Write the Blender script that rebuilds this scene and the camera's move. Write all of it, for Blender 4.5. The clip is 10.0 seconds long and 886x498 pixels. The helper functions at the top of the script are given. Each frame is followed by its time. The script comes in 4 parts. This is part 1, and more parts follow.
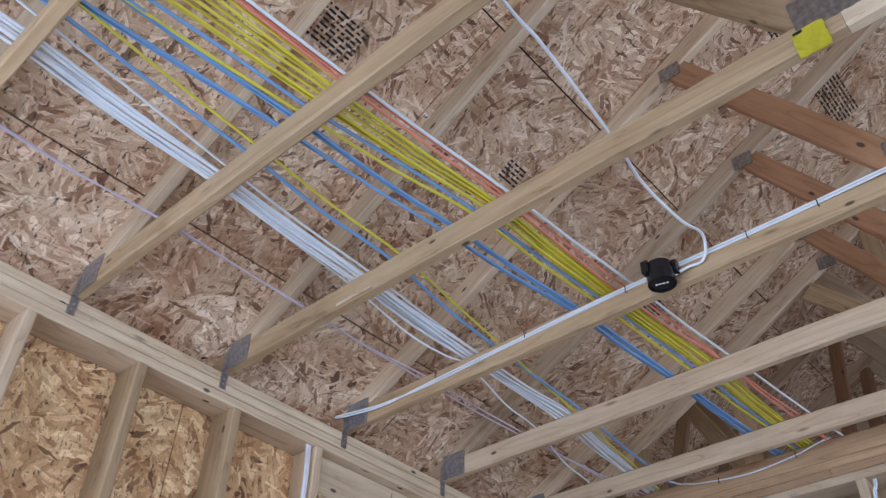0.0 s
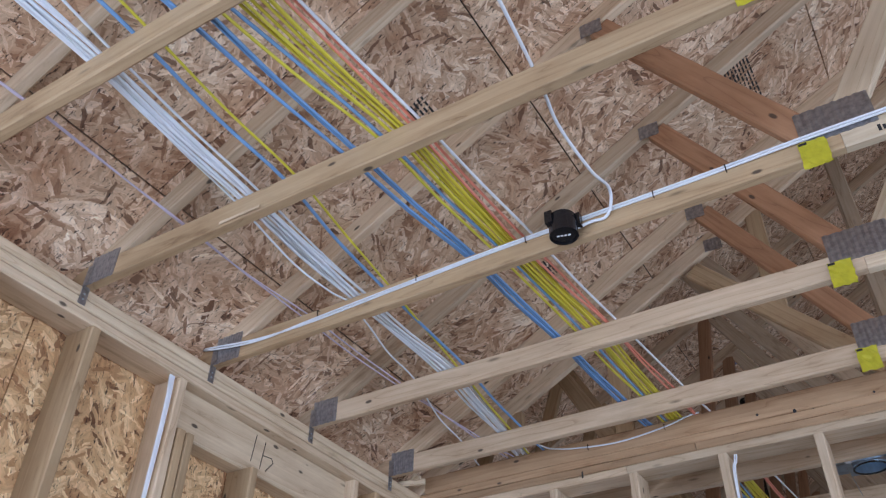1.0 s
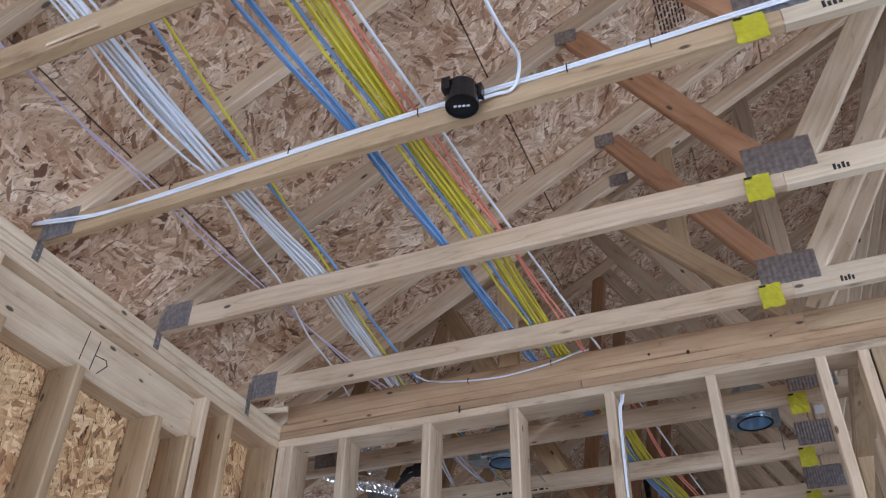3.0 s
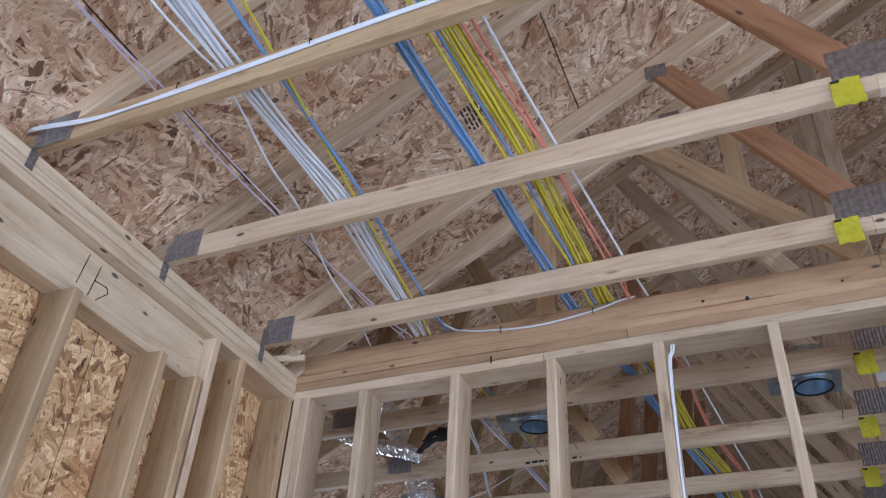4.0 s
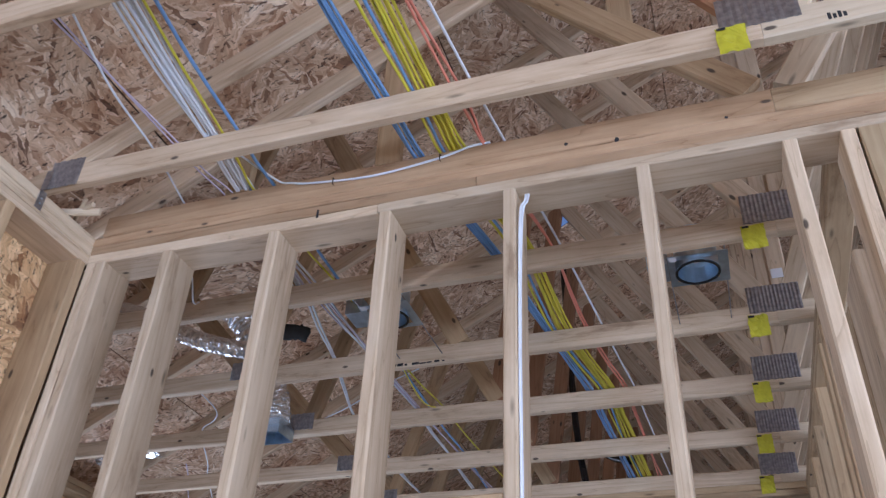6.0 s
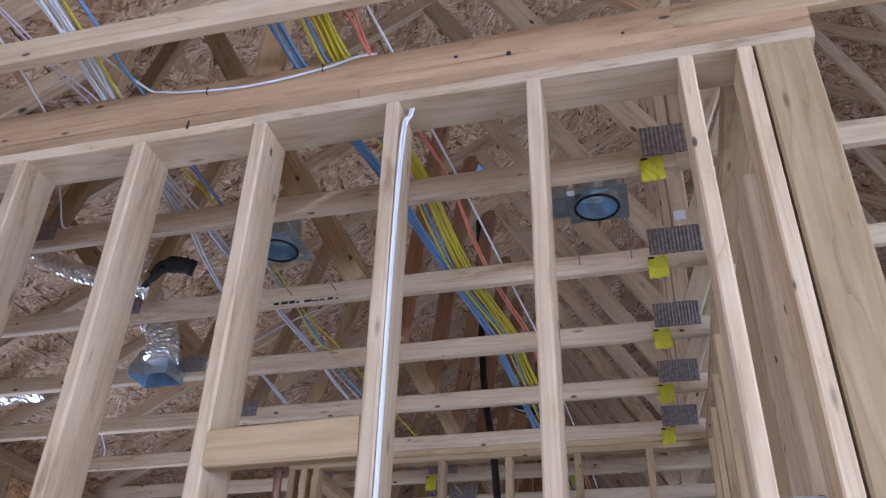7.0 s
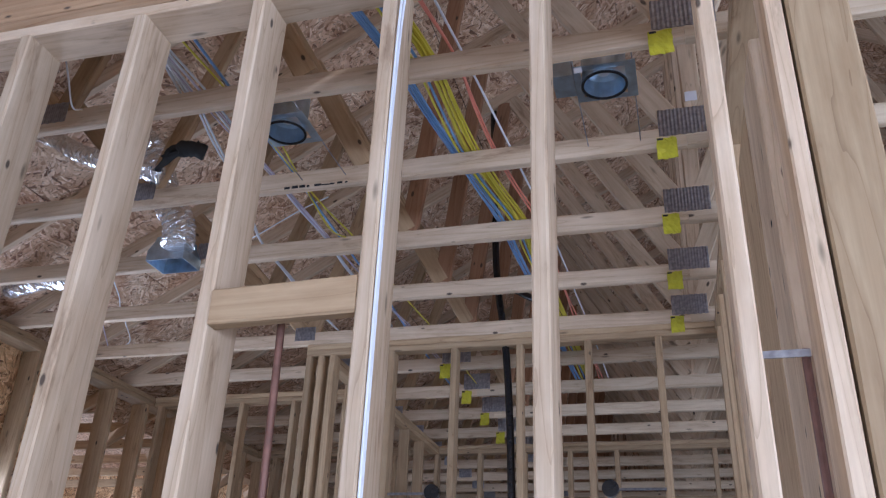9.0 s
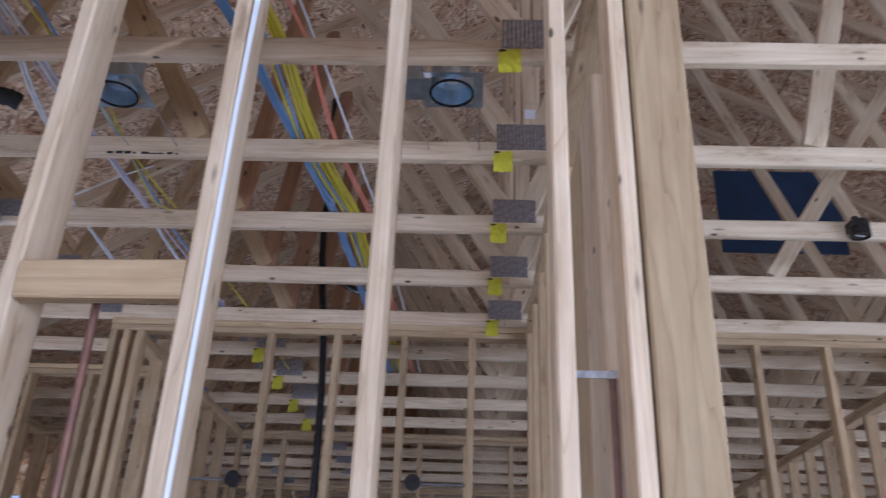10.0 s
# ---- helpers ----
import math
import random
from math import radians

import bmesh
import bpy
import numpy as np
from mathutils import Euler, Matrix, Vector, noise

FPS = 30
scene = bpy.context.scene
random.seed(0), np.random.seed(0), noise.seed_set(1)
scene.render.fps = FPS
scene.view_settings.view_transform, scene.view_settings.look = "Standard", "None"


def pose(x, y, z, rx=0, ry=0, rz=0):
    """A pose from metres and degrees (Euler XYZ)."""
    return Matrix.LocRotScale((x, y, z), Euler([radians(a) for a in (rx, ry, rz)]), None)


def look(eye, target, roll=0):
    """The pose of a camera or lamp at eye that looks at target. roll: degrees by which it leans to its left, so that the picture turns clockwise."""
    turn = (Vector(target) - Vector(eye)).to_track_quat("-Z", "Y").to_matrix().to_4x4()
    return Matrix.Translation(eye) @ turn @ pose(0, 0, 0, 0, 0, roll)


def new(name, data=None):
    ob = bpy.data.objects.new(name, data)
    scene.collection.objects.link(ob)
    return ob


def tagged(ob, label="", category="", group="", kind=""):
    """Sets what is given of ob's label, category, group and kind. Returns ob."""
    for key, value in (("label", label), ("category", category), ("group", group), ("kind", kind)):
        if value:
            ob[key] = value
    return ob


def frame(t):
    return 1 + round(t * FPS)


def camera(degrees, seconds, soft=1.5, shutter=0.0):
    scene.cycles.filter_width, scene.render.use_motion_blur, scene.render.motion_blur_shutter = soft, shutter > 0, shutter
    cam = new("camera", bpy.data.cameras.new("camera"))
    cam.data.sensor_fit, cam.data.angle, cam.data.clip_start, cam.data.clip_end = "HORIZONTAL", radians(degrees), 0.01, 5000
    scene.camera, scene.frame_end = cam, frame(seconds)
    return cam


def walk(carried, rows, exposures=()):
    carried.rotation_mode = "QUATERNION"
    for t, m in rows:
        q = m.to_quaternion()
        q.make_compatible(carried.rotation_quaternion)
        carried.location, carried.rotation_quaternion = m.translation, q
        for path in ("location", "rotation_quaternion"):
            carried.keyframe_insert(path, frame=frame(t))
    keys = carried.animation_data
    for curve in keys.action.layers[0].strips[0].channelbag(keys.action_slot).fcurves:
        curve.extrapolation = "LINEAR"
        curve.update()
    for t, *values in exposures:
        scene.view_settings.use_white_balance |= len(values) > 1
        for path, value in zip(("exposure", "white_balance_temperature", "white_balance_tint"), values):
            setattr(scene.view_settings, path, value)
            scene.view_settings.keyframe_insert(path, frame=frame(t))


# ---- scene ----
cam = camera(56.4, 10.0, soft=1.1, shutter=0.2)
H = 3.027
PATH = [
    (0, (2.393, -3.265, 1.409), (1.359, -2.138, 2.698), 1.5),
    (0.5, (2.366, -3.196, 1.411), (1.425, -1.963, 2.674), 1.8),
    (1, (2.248, -3.144, 1.406), (1.413, -1.815, 2.646), 1.1),
    (1.5, (2.135, -3.126, 1.393), (1.443, -1.709, 2.624), -0.4),
    (2, (2.081, -3.045, 1.384), (1.525, -1.567, 2.611), -2.0),
    (2.5, (2.114, -2.868, 1.39), (1.515, -1.397, 2.605), -1.3),
    (2.7, (2.116, -2.799, 1.394), (1.501, -1.329, 2.603), -0.3),
    (4, (1.908, -2.372, 1.383), (1.217, -0.922, 2.574), 3.5),
    (4.5, (1.904, -2.18, 1.369), (1.262, -0.696, 2.547), 1.5),
    (5, (1.987, -1.954, 1.377), (1.353, -0.483, 2.575), 2.3),
    (5.5, (2.007, -1.782, 1.36), (1.393, -0.283, 2.533), 2.7),
    (5.7, (2.007, -1.693, 1.341), (1.401, -0.189, 2.512), 3.2),
    (6.8, (2.05, -1.387, 1.353), (1.622, 0.232, 2.447), 0.9),
    (7, (2.106, -1.337, 1.328), (1.674, 0.281, 2.421), 1.7),
    (7.5, (2.161, -1.269, 1.3), (1.709, 0.368, 2.356), 3.1),
    (8, (2.187, -1.255, 1.294), (1.733, 0.396, 2.326), 2.5),
    (8.5, (2.188, -1.275, 1.276), (1.733, 0.391, 2.285), 1.6),
    (9, (2.159, -1.288, 1.232), (1.651, 0.425, 2.131), 2.5),
    (9.5, (2.124, -1.295, 1.244), (1.663, 0.463, 2.08), 3.2),
    (10, (2.126, -1.313, 1.26), (2.04, 0.478, 2.145), 2.4),
]
walk(cam, [(t, look(eye, target, roll)) for t, eye, target, roll in PATH], [(0, -0.47, 5560, 16), (1, -0.40, 5550, 17), (2.5, -0.30, 5540, 17), (5, -0.06, 5460, 19), (8, 0.08, 5330, 22), (10, 0.08, 5290, 22)])

# ---- world and light ----
world = bpy.data.worlds.new("sky")
scene.world = world
world.use_nodes = True
wn = world.node_tree.nodes
sky = wn.new("ShaderNodeTexSky")
sky.sky_type, sky.sun_disc, sky.sun_elevation, sky.sun_rotation = "NISHITA", False, radians(48), radians(120)
world.node_tree.links.new(sky.outputs["Color"], wn["Background"].inputs["Color"])
wn["Background"].inputs["Strength"].default_value = 0.12
sun = new("sun", bpy.data.lights.new("sun", "SUN"))
sun.data.energy, sun.data.angle, sun.data.color = 2.5, radians(0.6), (1.0, 0.95, 0.88)
sun.matrix_world = look((20, -12, 26), (0, 0, 0))


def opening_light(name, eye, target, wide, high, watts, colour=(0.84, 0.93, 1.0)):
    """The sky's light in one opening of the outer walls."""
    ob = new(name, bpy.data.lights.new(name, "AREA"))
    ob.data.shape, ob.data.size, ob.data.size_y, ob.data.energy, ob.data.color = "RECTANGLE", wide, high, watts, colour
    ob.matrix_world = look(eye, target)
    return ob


opening_light("daylight_back", (2.4, -7.3, 1.3), (1.8, 0, 1.7), 5.0, 2.2, 255)
opening_light("daylight_side", (7.0, -2.2, 1.3), (0, -1.6, 1.7), 4.6, 2.2, 245)
opening_light("daylight_side_far", (7.0, 4.5, 1.3), (0, 4.0, 1.4), 5.0, 2.2, 56)
opening_light("daylight_wing", (-1.70, 2.6, 1.55), (1.0, 2.0, 2.6), 1.7, 1.3, 33)
# added fill through an unseen west gap, brightens the partition's left studs
opening_light("daylight_west", (-0.15, -3.73, 1.2), (1.4, 0.5, 1.0), 1.1, 2.2, 72)
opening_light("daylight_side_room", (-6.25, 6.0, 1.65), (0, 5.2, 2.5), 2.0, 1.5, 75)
opening_light("daylight_far", (2.0, 11.8, 1.3), (2.0, 0, 1.6), 6.0, 2.2, 9)


# ---- materials ----
def graph(name, rough=0.8, metal=0.0):
    mat = bpy.data.materials.new(name)
    mat.use_nodes = True
    n, l = mat.node_tree.nodes, mat.node_tree.links
    b = n["Principled BSDF"]
    b.inputs["Roughness"].default_value, b.inputs["Metallic"].default_value = rough, metal
    return mat, n, l, b


def node(n, kind, **values):
    nd = n.new(kind)
    for key, value in values.items():
        nd.inputs[key].default_value = value
    return nd


def ramp(n, *stops):
    r = n.new("ShaderNodeValToRGB")
    e = r.color_ramp.elements
    while len(e) < len(stops):
        e.new(0.5)
    for el, (p, c) in zip(e, stops):
        el.position, el.color = p, (*c, 1)
    return r


def mixer(n, l, fac, a, b, mode="MIX"):
    m = n.new("ShaderNodeMix")
    m.data_type, m.blend_type = "RGBA", mode
    for slot, value in ((0, fac), (6, a), (7, b)):
        if hasattr(value, "links"):
            l.new(value, m.inputs[slot])
        else:
            m.inputs[slot].default_value = value if slot == 0 else (*value, 1)
    return m.outputs[2]


def math_node(n, l, op, a, b):
    m = n.new("ShaderNodeMath")
    m.operation = op
    for slot, value in ((0, a), (1, b)):
        if hasattr(value, "links"):
            l.new(value, m.inputs[slot])
        else:
            m.inputs[slot].default_value = value
    return m.outputs[0]


def relief(n, l, b, height, strength, distance=0.002):
    bump = node(n, "ShaderNodeBump", Strength=strength, Distance=distance)
    l.new(height, bump.inputs["Height"])
    l.new(bump.outputs["Normal"], b.inputs["Normal"])


def wood(name, light, mid, dark, spread=0.35):
    """Sawn softwood, grain along the board's own x."""
    mat, n, l, b = graph(name, 0.72)
    tc, info = n.new("ShaderNodeTexCoord"), n.new("ShaderNodeObjectInfo")
    off = n.new("ShaderNodeVectorMath")
    off.operation = "MULTIPLY_ADD"
    comb = n.new("ShaderNodeCombineXYZ")
    for i, k in enumerate((37.0, 11.0, 5.0)):
        l.new(math_node(n, l, "MULTIPLY", info.outputs["Random"], k), comb.inputs[i])
    off.inputs[1].default_value = (1, 1, 1)
    l.new(tc.outputs["Object"], off.inputs[0])
    l.new(comb.outputs[0], off.inputs[2])
    # growth rings seen on flat faces
    mp = node(n, "ShaderNodeMapping", Scale=(0.5, 7.5, 7.5))
    l.new(off.outputs[0], mp.inputs["Vector"])
    warp = node(n, "ShaderNodeTexNoise", Scale=1.2, Detail=2.0)
    l.new(mp.outputs[0], warp.inputs["Vector"])
    rings = math_node(n, l, "FRACT", math_node(n, l, "MULTIPLY", warp.outputs["Fac"], 9.0), 0.0)
    mp2 = node(n, "ShaderNodeMapping", Scale=(2.0, 120, 120))
    l.new(off.outputs[0], mp2.inputs["Vector"])
    fibre = node(n, "ShaderNodeTexNoise", Scale=1.0, Detail=4.0, Roughness=0.6)
    l.new(mp2.outputs[0], fibre.inputs["Vector"])
    base = ramp(n, (0.0, mid), (0.7, light), (0.94, mid), (1.0, dark))
    l.new(rings, base.inputs[0])
    soft = mixer(n, l, 0.62, light, base.outputs[0])
    fib = ramp(n, (0.3, (0.91, 0.895, 0.87)), (0.68, (1.03, 1.03, 1.03)))
    l.new(fibre.outputs["Fac"], fib.inputs[0])
    col = mixer(n, l, 1.0, soft, fib.outputs[0], "MULTIPLY")
    # broad stains and handling dirt
    mp3 = node(n, "ShaderNodeMapping", Scale=(3.2, 13, 13))
    l.new(off.outputs[0], mp3.inputs["Vector"])
    stain = node(n, "ShaderNodeTexNoise", Scale=1.0, Detail=5.0, Roughness=0.65)
    l.new(mp3.outputs[0], stain.inputs["Vector"])
    sr = ramp(n, (0.29, (0.50, 0.42, 0.36)), (0.40, (0.88, 0.84, 0.80)), (0.60, (1.05, 1.05, 1.05)))
    l.new(stain.outputs["Fac"], sr.inputs[0])
    col = mixer(n, l, 0.8, col, sr.outputs[0], "MULTIPLY")
    # knots
    mp4 = node(n, "ShaderNodeMapping", Scale=(1.9, 8, 8))
    l.new(off.outputs[0], mp4.inputs["Vector"])
    knot = node(n, "ShaderNodeTexVoronoi", Scale=1.6, Randomness=1.0)
    l.new(mp4.outputs[0], knot.inputs["Vector"])
    kr = ramp(n, (0.04, (0.9, 0.9, 0.9)), (0.07, (0.5, 0.5, 0.5)), (0.115, (0, 0, 0)))
    l.new(knot.outputs["Distance"], kr.inputs[0])
    col = mixer(n, l, kr.outputs[0], col, tuple(c * 0.42 for c in mid))
    # nail heads and specks
    mp5 = node(n, "ShaderNodeMapping", Scale=(5, 11, 11))
    l.new(off.outputs[0], mp5.inputs["Vector"])
    speck = node(n, "ShaderNodeTexVoronoi", Scale=1.0, Randomness=1.0)
    l.new(mp5.outputs[0], speck.inputs["Vector"])
    spr = ramp(n, (0.06, (0.9, 0.9, 0.9)), (0.10, (0, 0, 0)))
    l.new(speck.outputs["Distance"], spr.inputs[0])
    col = mixer(n, l, spr.outputs[0], col, (0.05, 0.035, 0.025))
    hsv = n.new("ShaderNodeHueSaturation")
    l.new(math_node(n, l, "MULTIPLY_ADD", info.outputs["Random"], spread), hsv.inputs["Value"])
    hsv.inputs["Value"].links[0].from_node.inputs[2].default_value = 1.0 - spread * 0.5
    l.new(col, hsv.inputs["Color"])
    l.new(hsv.outputs[0], b.inputs["Base Color"])
    relief(n, l, b, fibre.outputs["Fac"], 0.25, 0.0015)
    return mat


def strand_board(name, tint):
    """Oriented strand board: overlapping flakes, each patch turned its own way."""
    mat, n, l, b = graph(name, 0.7)
    tc, info = n.new("ShaderNodeTexCoord"), n.new("ShaderNodeObjectInfo")
    start = n.new("ShaderNodeVectorMath")
    start.operation = "ADD"
    comb = n.new("ShaderNodeCombineXYZ")
    l.new(math_node(n, l, "MULTIPLY", info.outputs["Random"], 53.0), comb.inputs[0])
    l.new(math_node(n, l, "MULTIPLY", info.outputs["Random"], 17.0), comb.inputs[1])
    l.new(tc.outputs["Object"], start.inputs[0])
    l.new(comb.outputs[0], start.inputs[1])
    wob = node(n, "ShaderNodeTexNoise", Scale=26.0, Detail=5.0, Roughness=0.65)
    l.new(start.outputs[0], wob.inputs["Vector"])
    shift = n.new("ShaderNodeVectorMath")
    shift.operation = "MULTIPLY_ADD"
    shift.inputs[1].default_value = (0.030, 0.030, 0.0)
    l.new(wob.outputs["Color"], shift.inputs[0])
    l.new(start.outputs[0], shift.inputs[2])
    col, high = None, None
    for i, (patch, sx, sy, keep) in enumerate(((4.4, 6.0, 20, 0.0), (5.2, 7, 28, 0.38), (6.2, 9, 38, 0.46), (6.0, 11, 50, 0.56), (8.5, 11, 70, 0.72), (7.5, 10, 95, 0.80))):
        mv = node(n, "ShaderNodeMapping", Location=(i * 3.71, i * 1.93, 0))
        l.new(shift.outputs[0], mv.inputs["Vector"])
        cell = node(n, "ShaderNodeTexVoronoi", Scale=patch, Randomness=1.0)
        cell.voronoi_dimensions = "2D"
        l.new(mv.outputs[0], cell.inputs["Vector"])
        cs = n.new("ShaderNodeSeparateColor")
        l.new(cell.outputs["Color"], cs.inputs[0])
        rot = n.new("ShaderNodeVectorRotate")
        rot.rotation_type = "Z_AXIS"
        l.new(mv.outputs[0], rot.inputs["Vector"])
        l.new(math_node(n, l, "MULTIPLY", cs.outputs[0], 3.0), rot.inputs["Angle"])
        mp = node(n, "ShaderNodeMapping", Scale=(sx, sy, 1))
        l.new(rot.outputs[0], mp.inputs["Vector"])
        v = node(n, "ShaderNodeTexVoronoi", Scale=1.0, Randomness=1.0)
        v.voronoi_dimensions = "2D"
        l.new(mp.outputs[0], v.inputs["Vector"])
        sep = n.new("ShaderNodeSeparateColor")
        l.new(v.outputs["Color"], sep.inputs[0])
        r = ramp(n, (0.0, (0.13, 0.07, 0.042)), (0.05, (0.29, 0.17, 0.105)), (0.16, (0.43, 0.285, 0.185)), (0.34, (0.56, 0.415, 0.29)), (0.75, (0.67, 0.54, 0.405)), (1.0, (0.86, 0.77, 0.65)))
        l.new(sep.outputs[0], r.inputs[0])
        # fibres along each flake
        fm = node(n, "ShaderNodeMapping", Scale=(10, 120, 1))
        l.new(rot.outputs[0], fm.inputs["Vector"])
        fib = node(n, "ShaderNodeTexNoise", Scale=1.0, Detail=2.0)
        l.new(fm.outputs[0], fib.inputs["Vector"])
        fr = ramp(n, (0.32, (0.74, 0.71, 0.69)), (0.66, (1.08, 1.08, 1.08)))
        l.new(fib.outputs["Fac"], fr.inputs[0])
        flake = mixer(n, l, 0.9, r.outputs[0], fr.outputs[0], "MULTIPLY")
        if col is None:
            col, high = flake, sep.outputs[1]
        else:
            take = math_node(n, l, "MULTIPLY", math_node(n, l, "GREATER_THAN", sep.outputs[2], keep), math_node(n, l, "LESS_THAN", v.outputs["Distance"], 0.58))
            col = mixer(n, l, math_node(n, l, "MULTIPLY", take, 0.90), col, flake)
            hm = n.new("ShaderNodeMix")
            l.new(take, hm.inputs[0]), l.new(high, hm.inputs[2]), l.new(sep.outputs[1], hm.inputs[3])
            high = hm.outputs[0]
    # dark crevices between flakes, in short strokes that run two ways
    for turn, at, fine in ((35, 9, (20, 110, 1)), (-40, 3, (23, 125, 1)), (80, 6, (21, 100, 1))):
        gm = node(n, "ShaderNodeMapping", Rotation=(0, 0, radians(turn)), Scale=fine, Location=(at, at * 0.4, 0))
        l.new(shift.outputs[0], gm.inputs["Vector"])
        gap = node(n, "ShaderNodeTexNoise", Scale=1.0, Detail=2.0, Roughness=0.6)
        l.new(gm.outputs[0], gap.inputs["Vector"])
        gr = ramp(n, (0.31, (0.05, 0.032, 0.025)), (0.36, (1.0, 1.0, 1.0)))
        l.new(gap.outputs["Fac"], gr.inputs[0])
        col = mixer(n, l, 0.9, col, gr.outputs[0], "MULTIPLY")
    blotch = node(n, "ShaderNodeTexNoise", Scale=3.4, Detail=5.0, Roughness=0.6)
    l.new(start.outputs[0], blotch.inputs["Vector"])
    br = ramp(n, (0.30, (0.76, 0.57, 0.46)), (0.45, (1.04, 0.96, 0.90)), (0.64, (1.16, 1.17, 1.16)))
    l.new(blotch.outputs["Fac"], br.inputs[0])
    col = mixer(n, l, 1.0, col, br.outputs[0], "MULTIPLY")
    col = mixer(n, l, 1.0, col, tint, "MULTIPLY")
    hsv = n.new("ShaderNodeHueSaturation")
    l.new(math_node(n, l, "ADD", math_node(n, l, "MULTIPLY", info.outputs["Random"], 0.22), 0.90), hsv.inputs["Value"])
    l.new(col, hsv.inputs["Color"])
    l.new(hsv.outputs[0], b.inputs["Base Color"])
    relief(n, l, b, high, 0.5, 0.0018)
    return mat


def plain(name, colour, rough=0.5, metal=0.0, vary=0.12, scale=30.0, bump=0.1):
    mat, n, l, b = graph(name, rough, metal)
    tc = n.new("ShaderNodeTexCoord")
    tex = node(n, "ShaderNodeTexNoise", Scale=scale, Detail=4.0)
    l.new(tc.outputs["Object"], tex.inputs["Vector"])
    r = ramp(n, (0.3, tuple(c * (1 - vary) for c in colour)), (0.7, tuple(min(1, c * (1 + vary)) for c in colour)))
    l.new(tex.outputs["Fac"], r.inputs[0])
    l.new(r.outputs[0], b.inputs["Base Color"])
    relief(n, l, b, tex.outputs["Fac"], bump, 0.001)
    return mat


PINE = wood("pine", (0.67, 0.545, 0.395), (0.57, 0.435, 0.29), (0.37, 0.25, 0.15), 0.3)
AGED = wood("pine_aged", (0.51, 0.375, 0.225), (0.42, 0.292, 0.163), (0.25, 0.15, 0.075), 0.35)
AMBER = wood("pine_amber", (0.49, 0.335, 0.20), (0.40, 0.255, 0.14), (0.25, 0.13, 0.065), 0.25)
TAN = wood("pine_tan", (0.585, 0.465, 0.33), (0.495, 0.37, 0.245), (0.32, 0.21, 0.125), 0.25)
KILN = wood("pine_post", (0.43, 0.325, 0.195), (0.35, 0.245, 0.135), (0.20, 0.125, 0.06), 0.2)
RED = wood("pine_red", (0.42, 0.235, 0.13), (0.34, 0.175, 0.092), (0.21, 0.10, 0.052), 0.4)
PALE = wood("pine_pale", (0.70, 0.59, 0.43), (0.61, 0.48, 0.33), (0.43, 0.30, 0.18), 0.2)
OSB = strand_board("strand_board", (1.04, 1.01, 0.975))
OSB_WALL = strand_board("strand_board_wall", (1.12, 1.0, 0.74))
STEEL = plain("galvanised_steel", (0.36, 0.36, 0.38), 0.42, 0.9, 0.25, 60, 0.15)
TIN = plain("bright_tin", (0.52, 0.63, 0.74), 0.32, 0.95, 0.2, 20, 0.1)
FOIL = plain("crumpled_foil", (0.88, 0.90, 0.94), 0.24, 0.85, 0.1, 45, 1.0)
YELLOW_TAG = plain("yellow_tag_plastic", (0.50, 0.46, 0.02), 0.6, 0.0, 0.12, 40, 0.5)
BLACK = plain("black_plastic", (0.012, 0.012, 0.014), 0.22, 0.0, 0.2)
INK = plain("black_ink", (0.02, 0.02, 0.022), 0.8, 0.0, 0.3, 80)
WHITE = plain("white_jacket", (0.78, 0.82, 0.89), 0.42, 0.0, 0.05, 12)
LILAC = plain("lilac_jacket", (0.58, 0.52, 0.66), 0.45, 0.0, 0.05, 12)
BLUE = plain("blue_jacket", (0.19, 0.36, 0.66), 0.42, 0.0, 0.08, 12)
YELLOW = plain("yellow_jacket", (0.68, 0.60, 0.05), 0.42, 0.0, 0.08, 12)
ORANGE = plain("orange_jacket", (0.76, 0.27, 0.19), 0.42, 0.0, 0.08, 12)
COPPER = plain("copper_pipe", (0.20, 0.105, 0.08), 0.45, 0.45, 0.2)
PAPER = plain("white_sticker", (0.75, 0.76, 0.8), 0.7, 0.0, 0.05)
CONCRETE = plain("concrete_slab", (0.21, 0.20, 0.185), 0.85, 0.0, 0.2, 3.0, 0.4)
FELT = plain("black_roof_felt", (0.03, 0.03, 0.03), 0.9, 0.0, 0.2, 20.0, 0.3)
TARP = plain("blue_wrap", (0.018, 0.05, 0.12), 0.5, 0.0, 0.2, 6.0, 0.3)


# ---- building helpers ----
def mesh_of(name, verts, faces, material, smooth=False):
    me = bpy.data.meshes.new(name)
    me.from_pydata([tuple(v) for v in verts], [], faces)
    me.materials.append(material)
    if smooth:
        me.polygons.foreach_set("use_smooth", [True] * len(me.polygons))
    me.update()
    return me


def thing(name, label, category, group="", kind="", at=(0, 0, 0)):
    ob = new(name)
    ob.location = at
    ob.empty_display_size = 0.1
    return tagged(ob, label, category, group, kind)


def under(ob, parent, label=""):
    """Makes ob a part of parent and keeps its place."""
    if parent:
        ob.parent = parent
        ob.matrix_parent_inverse = Matrix.Translation(-Vector(WORLD_AT.get(parent.name, parent.location)))
    return tagged(ob, label)


WORLD_AT = {}
BOARDS = {}


